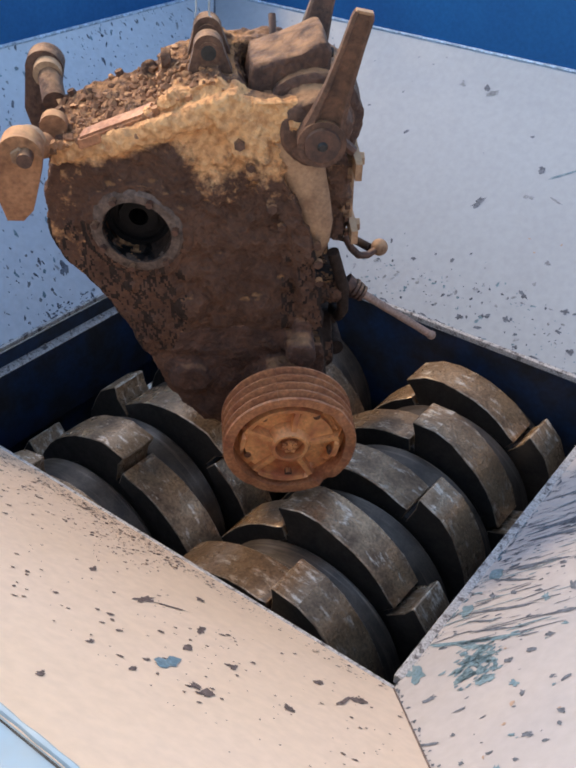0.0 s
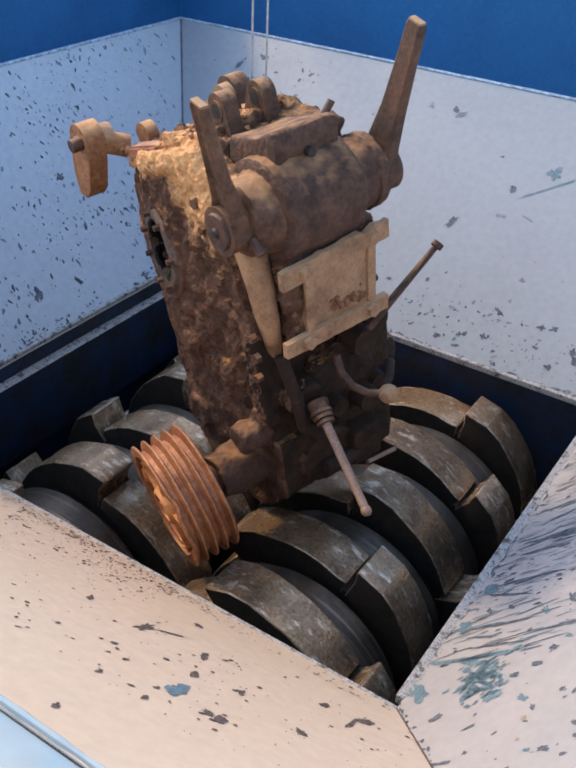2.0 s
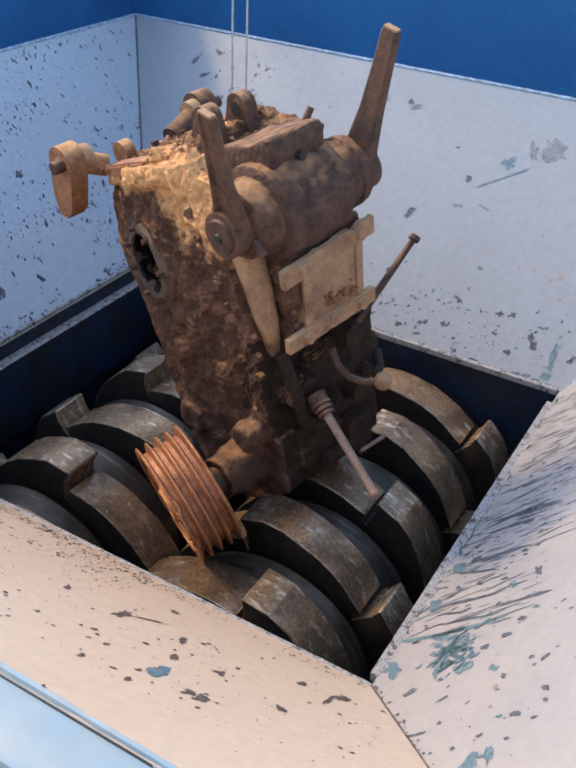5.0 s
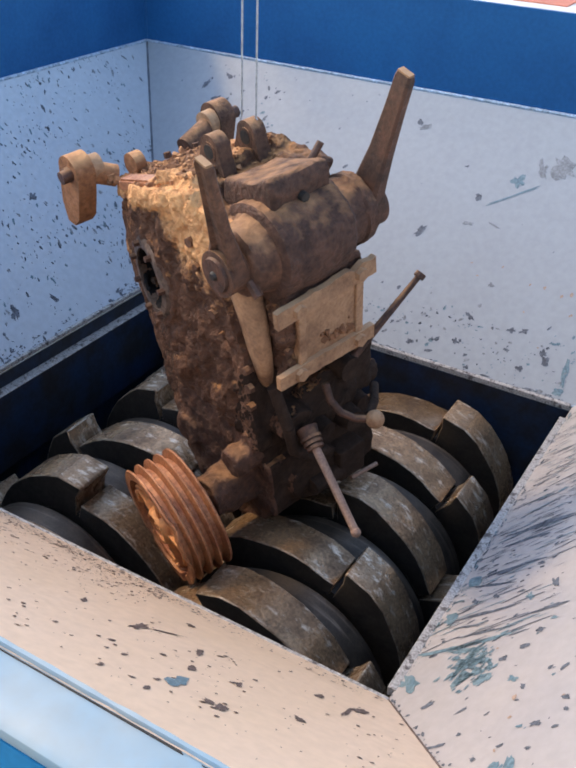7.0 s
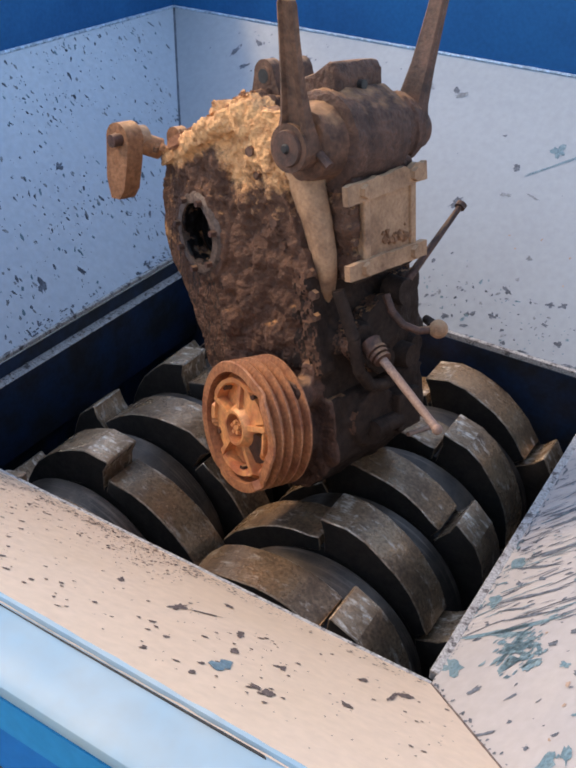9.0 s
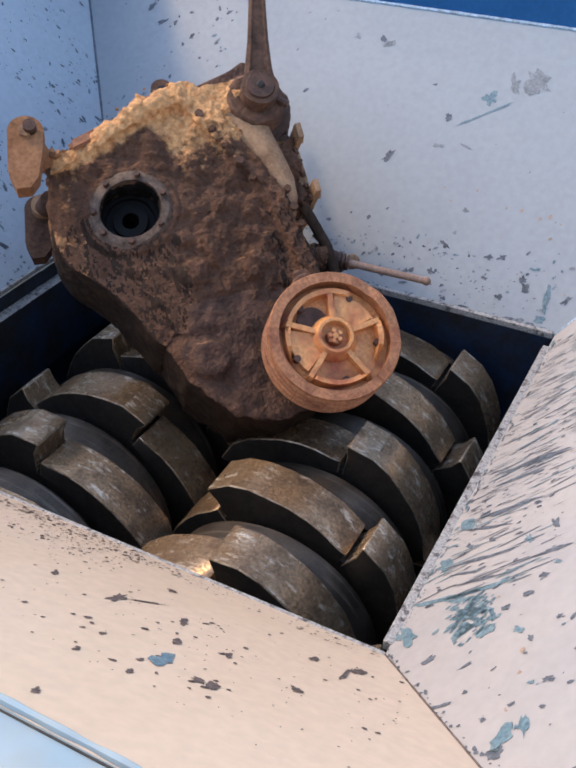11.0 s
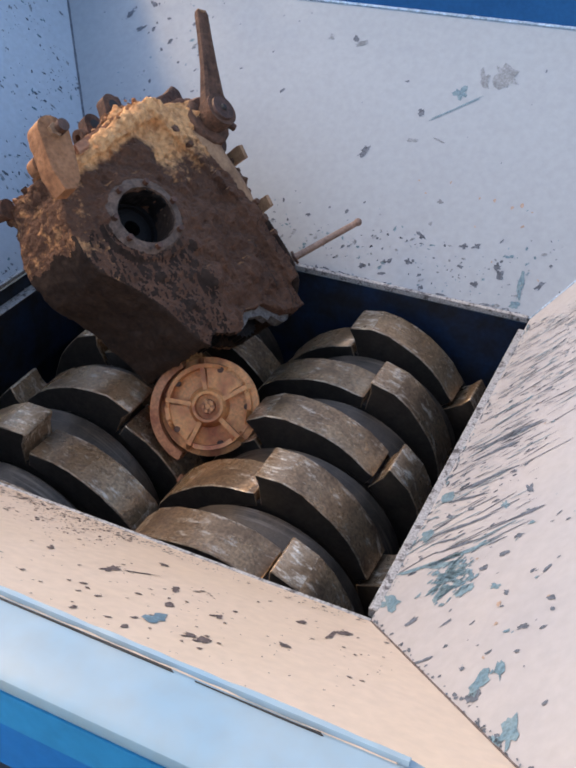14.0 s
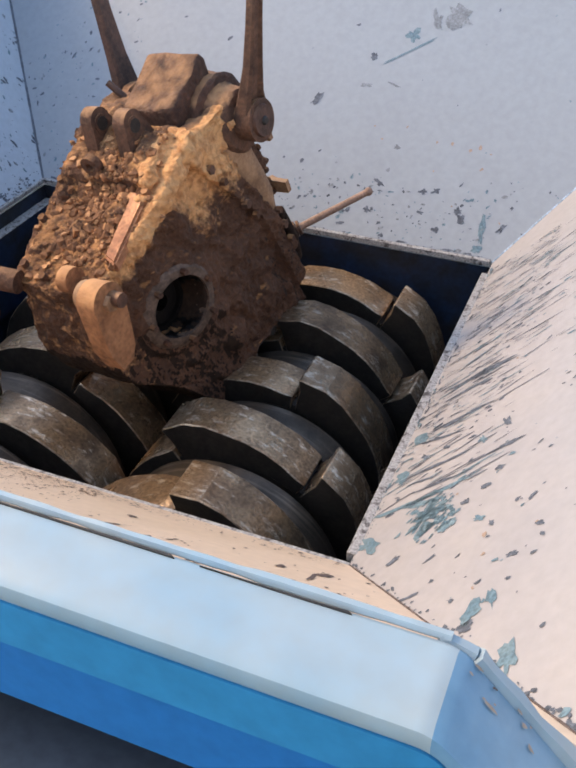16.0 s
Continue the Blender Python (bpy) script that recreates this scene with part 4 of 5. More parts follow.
    for mt, n, big in ((CRUMB, 420, 0.0085), (CLAY, 300, 0.0075)):
        bm = bmesh.new()
        for i in range(n):
            y = rnd.gauss(0.15, 0.055) if i % 3 else rnd.uniform(-0.02, 0.29)
            x = rnd.gauss(-0.03, 0.04) if i % 3 else rnd.uniform(-0.115, 0.105)
            r = 0.0025 + big * rnd.random() ** 2
            k0 = len(bm.verts)
            ball(bm, on_cover(x, min(max(y, -0.02), 0.29), rnd.uniform(-0.004, 0.003) + (0.022 if 0.0 < y < 0.1 else 0.0)), r, 1)
            bm.verts.ensure_lookup_table()
            for v in bm.verts[k0:]:
                v.co += Vector((rnd.gauss(0, 1), rnd.gauss(0, 1), rnd.gauss(0, 1))) * r * 0.22
        tagged(part("crumbled_soil", bm, mt, g, "crumbled dry soil"), kind="stuff")
    bm = bmesh.new()
    slab(bm, [on_cover(-0.117, 0.12, 0.009), on_cover(-0.085, 0.11, 0.014), on_cover(-0.088, 0.235, 0.012), on_cover(-0.116, 0.245, 0.008)], 0.024, (0, 0, -1))
    bmesh.ops.bevel(bm, geom=bm.edges[:], offset=0.004, segments=2, affect="EDGES")
    part("cover_bar", bm, COPPER, g, "raised bar smeared with orange clay", smooth=True)
    for x, y in ((-0.112, 0.05), (-0.112, 0.105), (-0.105, 0.285), (-0.04, 0.287), (0.03, 0.287), (0.09, 0.27), (0.10, 0.18), (0.10, 0.10)):
        bolt(g, on_cover(x, y, 0.002), (0, 0.32, 0.95), 0.0085, 0.011, CLAY if x < 0 else MUD)
    for k in range(8):  # bolts down the far flange
        z = 0.19 + 0.052 * k
        bolt(g, (0.127, -0.165 + 0.30 * max(0, z - 0.4), z), (1, 0, 0), 0.0085, 0.011, MUD)
    # bearing in the side opening
    part("bearing_flange", drawn(lathe(bmesh.new(), [(-0.1285, 0.063), (-0.1285, 0.078), (-0.122, 0.086), (-0.100, 0.063)], Matrix.Translation((0, 0.161, 0.424)), 40)), FLANGE, g, "worn bearing flange", smooth=True)
    part("bearing", drawn(lathe(bmesh.new(), [(-0.07, 0.018), (-0.07, 0.036), (-0.062, 0.038), (-0.062, 0.05), (-0.07, 0.052), (-0.07, 0.062), (0.04, 0.062), (0.04, 0.018)], Matrix.Translation((0, 0.160, 0.423)), 36)), GREASE_SHADE, g, smooth=True)
    for a in (10, 62, 115, 170, 225, 280, 330):
        at = draw_in(Vector((-0.126, 0.161 + 0.073 * math.cos(radians(a)), 0.424 + 0.073 * math.sin(radians(a)))))
        bolt(g, at, (-1, 0.2, 0), 0.007, 0.014, LEVER)
    for k in range(8):  # studs caked with soil down the side flange
        z = 0.60 - 0.041 * k
        y = -0.028 - 0.018 * k if z > 0.42 else -0.150 - 0.003 * k
        bolt(g, (-0.140, y, z), (-1, -0.1, 0), 0.0085 + 0.002 * (k % 3 == 0), 0.010 + 0.003 * (k % 2), MUD if k % 3 else TUBE)
    # front cover, straps and their bolts
    bm = box(bmesh.new(), (-0.078, -0.233, 0.405), (0.078, -0.215, 0.535), 0.004)
    part("cover_plate", bm, TAN, g, "tan dusty cover plate")
    bm = bmesh.new()
    for k in range(34):
        r = 0.003 + 0.006 * rnd.random() ** 2
        k0 = len(bm.verts)
        ball(bm, (rnd.gauss(0.012, 0.022), -0.2335, 0.427 + abs(rnd.gauss(0, 0.011))), r, 1)
        bm.verts.ensure_lookup_table()
        for v in bm.verts[k0:]:
            v.co += Vector((rnd.gauss(0, 1), rnd.gauss(0, 0.6), rnd.gauss(0, 1))) * r * 0.25
    tagged(part("cover_crust", bm, CRUMB, g, "grey-brown crust on the cover"), kind="stuff")
    for x in (-0.073, 0.062):  # raised edges of the cover
        part("cover_edge", box(bmesh.new(), (x - 0.008, -0.2385, 0.41), (x + 0.008, -0.230, 0.53), 0.003), TAN, g)
    for zc, dz, tilt, torn in ((0.54, 0.017, 3.5, 0.010), (0.40, 0.015, 0.5, 0.003)):
        m = pose(-0.017, -0.236, zc, 0, -tilt, 0)
        n = 22
        edge = [(-0.114 + 0.228 * k / n, -0.007, dz + torn * noise.noise(Vector((k * 0.55, zc * 9, 3)))) for k in range(n + 1)]
        edge += [(0.114 - 0.228 * k / n, -0.007, -dz + 0.002 * noise.noise(Vector((k * 0.6, zc * 9, 8)))) for k in range(n + 1)]
        bm = slab(bmesh.new(), edge, 0.012, (0, 1, 0))
        bmesh.ops.bevel(bm, geom=[e for e in bm.edges if e.calc_face_angle(0) > 1], offset=0.002, segments=1, affect="EDGES")
        bmesh.ops.transform(bm, matrix=m, verts=bm.verts)
        part("strap", bm, TAN, g, "tan steel clamping strap")
        for x in (-0.085, 0.058):
            bolt(g, (x, -0.242, zc + (x + 0.017) * math.tan(radians(tilt))), (0, -1, 0), 0.0135, 0.010)
    for k in range(6):
        bolt(g, (-0.095 + 0.004 * (k % 2), -0.222, 0.39 + 0.028 * k), (0, -1, 0), 0.008, 0.008, MUD)
    # vent hole and small pin on the breather box
    part("vent_hole", lathe(bmesh.new(), [(-0.004, 0.0), (-0.004, 0.0085), (0.010, 0.0085), (0.010, 0.0)], pose(-0.023, -0.187, 0.706, 0, 0, -90), 16), SHADE_DARK, g)
    part("pin", rod(bmesh.new(), (0.064, -0.10, 0.690), (0.098, -0.10, 0.728), 0.0068), LEVER, g, smooth=True)
    # levers
    for sx, piv, tip in ((-1, (-0.181, -0.163, 0.617), (-0.225, -0.213, 0.846)), (1, (0.158, -0.165, 0.612), (0.160, -0.233, 0.868))):
        piv, tip = Vector(piv), Vector(tip)
        # left arm in the paler TUBE, to colour in the sun on it
        lev = part("lever_arm", rod(bmesh.new(), piv + Vector((sx * 0.006, 0, 0)), piv - Vector((sx * 0.052, 0, 0)), 0.041, 0.038, 28), TUBE if sx < 0 else LEVER, g, "rust-brown forged lever arm", smooth=True)
        ax = (tip - piv).normalized()
        side = ax.cross(Vector((sx, 0, 0))).normalized()
        bm = bmesh.new()
        rings = []
        for s, w, th, off in ((0.0, 0.040, 0.022, -0.02), (0.2, 0.029, 0.015, -0.018), (0.45, 0.022, 0.011, -0.010), (0.75, 0.018, 0.0095, -0.004), (0.97, 0.0165, 0.009, 0.0), (1.0, 0.0145, 0.0075, 0.0)):
            c = piv.lerp(tip, s) + Vector((sx * off, 0, 0))
            ex = Vector((sx, 0, 0))
            prof = [(-w, -th * 0.6), (-w * 0.8, -th), (w * 0.8, -th), (w, -th * 0.6), (w, th * 0.7), (w * 0.7, th), (w * 0.45, th * 0.45), (-w * 0.45, th * 0.45), (-w * 0.7, th), (-w, th * 0.7)]
            rings.append([bm.verts.new(c + side * u + ex * v) for u, v in prof])
        for a, b in zip(rings, rings[1:]):
            for k in range(10):
                bm.faces.new((a[k], a[(k + 1) % 10], b[(k + 1) % 10], b[k]))
        bm.faces.new(rings[0])
        bm.faces.new(rings[-1])
        part("arm_bar", bm, TUBE if sx < 0 else LEVER, lev, smooth=True)
        tipm = Matrix.Translation(tip) @ Matrix((side, Vector((sx, 0, 0)), ax)).transposed().to_4x4()
        part("cut_tip", box(bmesh.new(), (-0.013, -0.0065, -0.002), (0.013, 0.0065, 0.003), 0.001, tipm), TAN, lev, "pale cut end")
        part("end_cap", rod(bmesh.new(), piv + Vector((sx * 0.0065, 0, 0)), piv + Vector((sx * 0.012, 0, 0)), 0.031, 0.029, 24), LEVER, lev, smooth=True)
        part("pivot_pin", rod(bmesh.new(), piv + Vector((sx * 0.0125, 0, 0)), piv + Vector((sx * 0.017, 0, 0)), 0.009, 0.006, 12), SHADE_DARK, lev)
    part("clamp_bolt", rod(bmesh.new(), (-0.150, -0.200, 0.605), (-0.150, -0.222, 0.585), 0.009, n=8), LEVER, g)
    # lifting lugs
    for x, y in ((-0.041, 0.012), (0.039, 0.012)):
        n = 14
        pts = [(y - 0.058, 0.62), (y + 0.066, 0.60)] + [(y + 0.004 + 0.025 * math.cos(a), 0.726 + 0.026 * math.sin(a)) for a in [math.pi * k / n for k in range(n + 1)]]
        lug = part("lifting_lug", side_extrude(bmesh.new(), pts, x - 0.014, x + 0.014), TUBE, g, "rusty lifting lug with an eye", smooth=True)
        part("eye_boss", lathe(bmesh.new(), [(-0.0155, 0.012), (-0.0155, 0.018), (0.0155, 0.018), (0.0155, 0.012)], Matrix.Translation((x, y + 0.004, 0.722)), 20), TUBE, lug, smooth=True)
        part("eye", lathe(bmesh.new(), [(-0.0165, 0.0), (-0.0165, 0.013), (0.0165, 0.013), (0.0165, 0.0)], Matrix.Translation((x, y + 0.004, 0.722)), 18), SHADE_DARK, lug)
    bm = lathe(bmesh.new(), [(-0.008, 0.009), (-0.008, 0.020), (0.008, 0.020), (0.008, 0.009)], pose(0.012, 0.09, 0.685, 0, 0, 90), 20)
    part("ring_eye", bm, MUD, g, smooth=True)
    # cross shaft with hanging links at the back of the top cover
    for sx, xe in ((-1, -0.195), (1, 0.235)):
        sh = part("cross_shaft", rod(bmesh.new(), (sx * 0.085, 0.305, 0.580), (xe - sx * 0.05, 0.325, 0.606), 0.022, n=20), CLAY if sx < 0 else TUBE, g, "stub shaft with a hanging link", smooth=True)
        part("collar", rod(bmesh.new(), (xe - sx * 0.085, 0.322, 0.604), (xe - sx * 0.06, 0.323, 0.605), 0.027, n=20), TAN, sh, smooth=True)
        part("shaft_end", rod(bmesh.new(), (xe - sx * 0.05, 0.32, 0.61), (xe, 0.32, 0.608), 0.013, n=14), LEVER, sh, smooth=True)
        xk = xe - sx * 0.042
        pts = [(0.33 + 0.036 * math.cos(math.pi * k / 12), 0.606 + 0.036 * math.sin(math.pi * k / 12)) for k in range(13)] + [(0.306, 0.56), (0.325, 0.505), (0.345, 0.485), (0.372, 0.487), (0.380, 0.53)]
        bm = side_extrude(bmesh.new(), pts, xk - 0.020, xk + 0.020)
        bmesh.ops.bevel(bm, geom=[e for e in bm.edges if e.calc_face_angle(0) > 1], offset=0.011, segments=4, affect="EDGES")
        part("link", bm, CLAY if sx < 0 else TUBE, sh, "thick clay-coated link", smooth=True)
        bolt(sh, (xk + sx * 0.016, 0.33, 0.607), (sx, 0, 0), 0.016, 0.012, TAN)
    for x, z in ((-0.045, 0.598),):
        part("knuckle", rod(bmesh.new(), (x - 0.012, 0.29, z), (x + 0.012, 0.29, z), 0.024, n=16), CLAY, g, smooth=True)
    # rod, knob and arm on the front
    aim = ROD_END - ROD_ROOT
    sp = part("push_rod", rod(bmesh.new(), aim * 0.1, aim, 0.0085, 0.0075, 16), ROD, g, "pinkish rusty push rod", Matrix.Translation(ROD_ROOT), smooth=True)
    part("boot", rod(bmesh.new(), (0, 0, 0), aim * 0.16, 0.022, 0.014, 18), LEVER, sp, smooth=True)
    for k in range(3):
        part("boot_rib", lathe(bmesh.new(), [(-0.003, 0.008), (-0.003, 0.021 - 0.002 * k), (0.003, 0.021 - 0.002 * k), (0.003, 0.008)], Matrix.Translation(aim * (0.1 + 0.045 * k)) @ aim.to_track_quat("X", "Z").to_matrix().to_4x4(), 18), LEVER, sp)
    part("rod_end", ball(bmesh.new(), aim, 0.010), ROD, sp, smooth=True)

    def pipe(name, pts, r, material, label=""):
        bm = bmesh.new()
        for a, b in zip(pts, pts[1:]):
            rod(bm, a, b, r, n=12)
        for p in pts[1:-1]:
            ball(bm, p, r * 1.01, 1)
        return part(name, bm, material, g, label, smooth=True)
    k0 = Vector((0.029, -0.318, 0.27))
    kp = pipe("knob_lever", [(-0.02, -0.235, 0.335), (-0.022, -0.25, 0.305), (-0.012, -0.268, 0.28), (0.005, -0.29, 0.268), k0], 0.0075, LEVER, "bent lever with a pale round knob")
    part("knob", ball(bmesh.new(), k0, 0.018, 3), TAN, kp, "pale round knob", smooth=True)
    pipe("front_hose", [(0.03, -0.30, 0.268), (0.07, -0.275, 0.262), (0.115, -0.23, 0.25)], 0.009, SLUDGE)
    pipe("oil_pipe", [(-0.115, -0.20, 0.36), (-0.105, -0.225, 0.27), (-0.095, -0.228, 0.205), (-0.06, -0.225, 0.165), (-0.01, -0.222, 0.15)], 0.012, SLUDGE)
    arm = part("side_arm", rod(bmesh.new(), (0.06, -0.215, 0.33), (0.229, -0.23, 0.456), 0.0085, 0.006, 12), LEVER, g, "thin rusty side arm", smooth=True)
    part("arm_stop", rod(bmesh.new(), (0.225, -0.23, 0.453), (0.233, -0.2305, 0.459), 0.011, n=12), LEVER, arm)
    for p, r in (((0.055, -0.215, 0.32), 0.03), ((-0.01, -0.22, 0.205), 0.022), ((0.06, -0.225, 0.19), 0.028), ((0.10, -0.205, 0.2), 0.022)):
        part("casting_boss", rod(bmesh.new(), (p[0], p[1] + 0.03, p[2]), (p[0], p[1] - 0.012, p[2]), r, r * 0.85, 16), SLUDGE, g, smooth=True)
    # wheels in the broken opening
    def cog(at, r, w, n, parent, material, name):
        bm = bmesh.new()
        pts = []
        for k in range(n * 2):
            rr = r if k % 2 == 0 else r * 0.88
            for d in (-0.25, 0.25):
                a = (k + d) * math.pi / n
                pts.append((rr * math.cos(a), rr * math.sin(a)))
        slab(bm, [(at[0], at[1] + y, at[2] + z) for y, z in pts], w, (1, 0, 0))
        return part(name, bm, material, parent)
    cog((-0.08, 0.0, 0.165), 0.05, 0.03, 22, g, GREASE_SHADE, "gear_wheel")
    cog((-0.04, 0.08, 0.2), 0.07, 0.03, 28, g, GREASE_SHADE, "gear_wheel")
    part("bearing_ring", lathe(bmesh.new(), [(-0.11, 0.010), (-0.11, 0.018), (-0.106, 0.02), (-0.106, 0.026), (-0.11, 0.03), (-0.085, 0.03), (-0.085, 0.01)], Matrix.Translation((0, -0.10, 0.145)), 24), ALU, g, smooth=True)
    part("broken_lip", side_extrude(bmesh.new(), [(0.075, 0.14), (0.07, 0.175), (-0.01, 0.185), (-0.085, 0.17), (-0.092, 0.13), (-0.08, 0.122), (-0.062, 0.138), (-0.045, 0.131), (-0.03, 0.147), (0.01, 0.151), (0.028, 0.139), (0.05, 0.130), (0.062, 0.138)], -0.112, -0.094), ALU, g, "bright freshly broken alloy edge")
    return g, sp


def lower_case():
    g = tagged(new("gearbox_sump"), "dark oily lower casing broken from the gearbox, sinking between the cutters", "gearbox casing")
    bm = bmesh.new()
    side_extrude(bm, [(0.168, 0.145), (0.137, 0.042), (0.06, -0.05), (-0.02, -0.082), (-0.12, -0.06), (-0.2, 0.02), (-0.188, 0.145)], -0.1135, 0.105)
    side_extrude(bm, [(0.12, 0.14), (0.10, 0.2), (-0.10, 0.205), (-0.14, 0.14)], -0.1165, -0.104)
    rod(bm, (-0.1, -0.103, 0.069), (-0.215, -0.103, 0.069), 0.052, 0.046, 24)
    rod(bm, (-0.1, 0.085, 0.073), (-0.127, 0.085, 0.073), 0.038, n=24)
    rod(bm, (-0.1, -0.135, 0.162), (-0.172, -0.137, 0.162), 0.033, 0.029, 16)
    rod(bm, (-0.1, -0.145, 0.20), (-0.132, -0.145, 0.20), 0.02, n=12)
    box(bm, (0.09, -0.2, 0.02), (0.15, -0.06, 0.15), 0.012)
    rod(bm, (-0.02, -0.17, 0.085), (-0.02, -0.215, 0.085), 0.06, n=24)
    fused(bm, "sump_housing", [MUD, SLUDGE, BROWN], g, 0.0056, pick=lambda c, n, w: 2 if c.x < -0.122 else 0 if n.x < -0.45 and c.x < -0.1 else 1 if n.y < -0.3 or n.y > 0.3 or c.z + w < 0.06 or c.x > -0.08 or (c.y > -0.02 and c.z + w < 0.11) else 0, label="soil-caked lower casting", calm=lambda c, n: 0.4)
    part("drain_pipe", rod(bmesh.new(), (-0.05, -0.225, 0.07), (0.03, -0.222, 0.065), 0.018, n=16), SLUDGE, g, smooth=True)
    part("thin_stud", rod(bmesh.new(), (0.06, -0.225, 0.02), (0.139, -0.222, 0.006), 0.005, n=10), ROD, g, smooth=True)
    part("valve_block", box(bmesh.new(), (0.02, -0.235, 0.04), (0.09, -0.19, 0.12), 0.006), SLUDGE, g)
    part("pulley_shaft", rod(bmesh.new(), (-0.2, -0.103, 0.069), (-0.25, -0.103, 0.069), 0.03, n=20), LEVER, g, smooth=True)
    return g


RIM_TURN = 80


def belt_pulley():
    """Four-groove pulley; its face looks along -x."""
    p = tagged(new("belt_pulley"), "orange-rusted four-groove belt pulley with ribbed face and chipped rim", "pulley")
    R, w = 0.1285, 0.092
    prof = [(-w / 2, 0.108), (-w / 2, R - 0.002), (-w / 2 + 0.003, R)]
    for k in range(4):
        c = -w / 2 + 0.0125 + 0.0215 * k
        prof += [(c - 0.0088, R), (c - 0.004, R - 0.017), (c + 0.0045, R - 0.017), (c + 0.0095, R)]
    prof += [(w / 2 - 0.002, R), (w / 2, R - 0.003), (w / 2, 0.108)]
    pieces = []
    for k in range(3):  # the rim cracked into three pieces
        bm = bmesh.new()
        n, a0 = 26, radians(RIM_TURN + 120 * k)
        rings = []
        for i in range(n + 1):
            a = a0 + radians(119.6) * i / n
            rings.append([bm.verts.new((x, r * math.cos(a), r * math.sin(a))) for x, r in prof])
        for u, v in zip(rings, rings[1:]):
            for i in range(len(prof)):
                j = (i + 1) % len(prof)
                bm.faces.new((u[i], u[j], v[j], v[i]))
        bm.faces.new(rings[0])
        bm.faces.new(rings[-1])
        for v in bm.verts:  # chipped front rim and general wear
            a = math.atan2(v.co.z, v.co.y)
            chip = max(0, noise.noise(Vector((math.cos(a) * 2.3, math.sin(a) * 2.3, 4.0))) - 0.22)
            if v.co.x < -w / 2 + 0.012:
                v.co.x += min(chip * 0.06, 0.010)
            v.co += Vector((0.6 * noise.noise(v.co * 45), v.co.y * 4 * noise.noise(v.co * 70), v.co.z * 4 * noise.noise(v.co * 70))) * 0.0011
        pieces.append(part("rim_piece", bm, COPPER, p, "four-groove rusty rim", smooth=True))
    part("web", lathe(bmesh.new(), [(-0.022, 0.03), (-0.014, 0.110), (0.004, 0.110), (0.0, 0.03)], Matrix(), 48), FACE, p)
    part("hub", lathe(bmesh.new(), [(-0.028, 0.016), (-0.028, 0.0275), (-0.048, 0.0285), (-0.0485, 0.034), (-0.044, 0.037), (-0.026, 0.046), (0.02, 0.048), (0.045, 0.035), (0.045, 0.016)], Matrix(), 32), FACE, p, smooth=True)
    nut = part("hub_nut", rod(bmesh.new(), (-0.042, 0, 0), (-0.026, 0, 0), 0.0165, n=6), COPPER, p)
    for k in range(5):
        part("nut_crown", rod(bmesh.new(), pose(0, 0, 0, 72 * k) @ Vector((-0.041, 0, 0.0105)), pose(0, 0, 0, 72 * k) @ Vector((-0.047, 0, 0.0105)), 0.0040, n=8), FACE, nut)
    part("shaft_end", rod(bmesh.new(), (-0.0455, 0, 0), (-0.0415, 0, 0), 0.006, n=14), FACE, nut)
    for k in (0, 3):  # webs still whole between two of the ribs
        bm = bmesh.new()
        arc = [radians(72 * k + 16 + 60 * i / 8) for i in range(9)]
        ring = [(-0.034, r * -math.sin(a), r * math.cos(a)) for r, a in [(0.040, a) for a in arc] + [(0.086, a) for a in reversed(arc)]]
        part("face_plate", slab(bm, ring, 0.012, (1, 0, 0)), FACE, p)
    for k in range(5):
        m = pose(0, 0, 0, 72 * k + 10)
        bm = slab(bmesh.new(), [(-0.042, -0.005, 0.03), (-0.040, -0.005, 0.094), (-0.010, -0.005, 0.111), (-0.010, -0.005, 0.03)], 0.010, (0, 1, 0))
        bmesh.ops.transform(bm, matrix=m, verts=bm.verts)
        part("rib", bm, FACE, p)
        part("stud", rod(bmesh.new(), m @ Vector((-0.036, 0.06, 0.06)), m @ Vector((-0.022, 0.06, 0.06)), 0.007, n=8), LEVER, p)
    bm = lathe(bmesh.new(), [(-0.041, 0.086), (-0.043, 0.095), (-0.012, 0.097), (-0.012, 0.084)], Matrix(), 64)
    for v in bm.verts:  # broken away for part of the way round
        if v.co.x < -0.03:
            v.co.x += 0.026 * max(0.0, min(1.0, 6 * noise.noise(Vector((v.co.y * 16, v.co.z * 16, 7.3))) - 0.2))
    part("face_ring", bm, FACE, p)
    return p, pieces


def hoist_wire():
    h = tagged(new("hoist_sling"), "thin galvanised wire sling hanging from above", "lifting sling")
    for dx in (-0.0135, 0.0135):
        part("strand", rod(bmesh.new(), (dx * 1.1, 0, 0.02), (dx, 0, 3.2), 0.0018, n=8), WIRE, h)
    bm = bmesh.new()
    pts = [Vector((0.018 * math.cos(a), 0, 0.02 - 0.02 * math.sin(a))) for a in [math.pi * k / 8 for k in range(9)]]
    for a, b in zip(pts, pts[1:]):
        rod(bm, a, b, 0.0018, n=6)
    part("loop", bm, WIRE, h)
    return h


gear, push_rod = gearbox()
sump = lower_case()
pulley, rim_pieces = belt_pulley()
sling = hoist_wire()


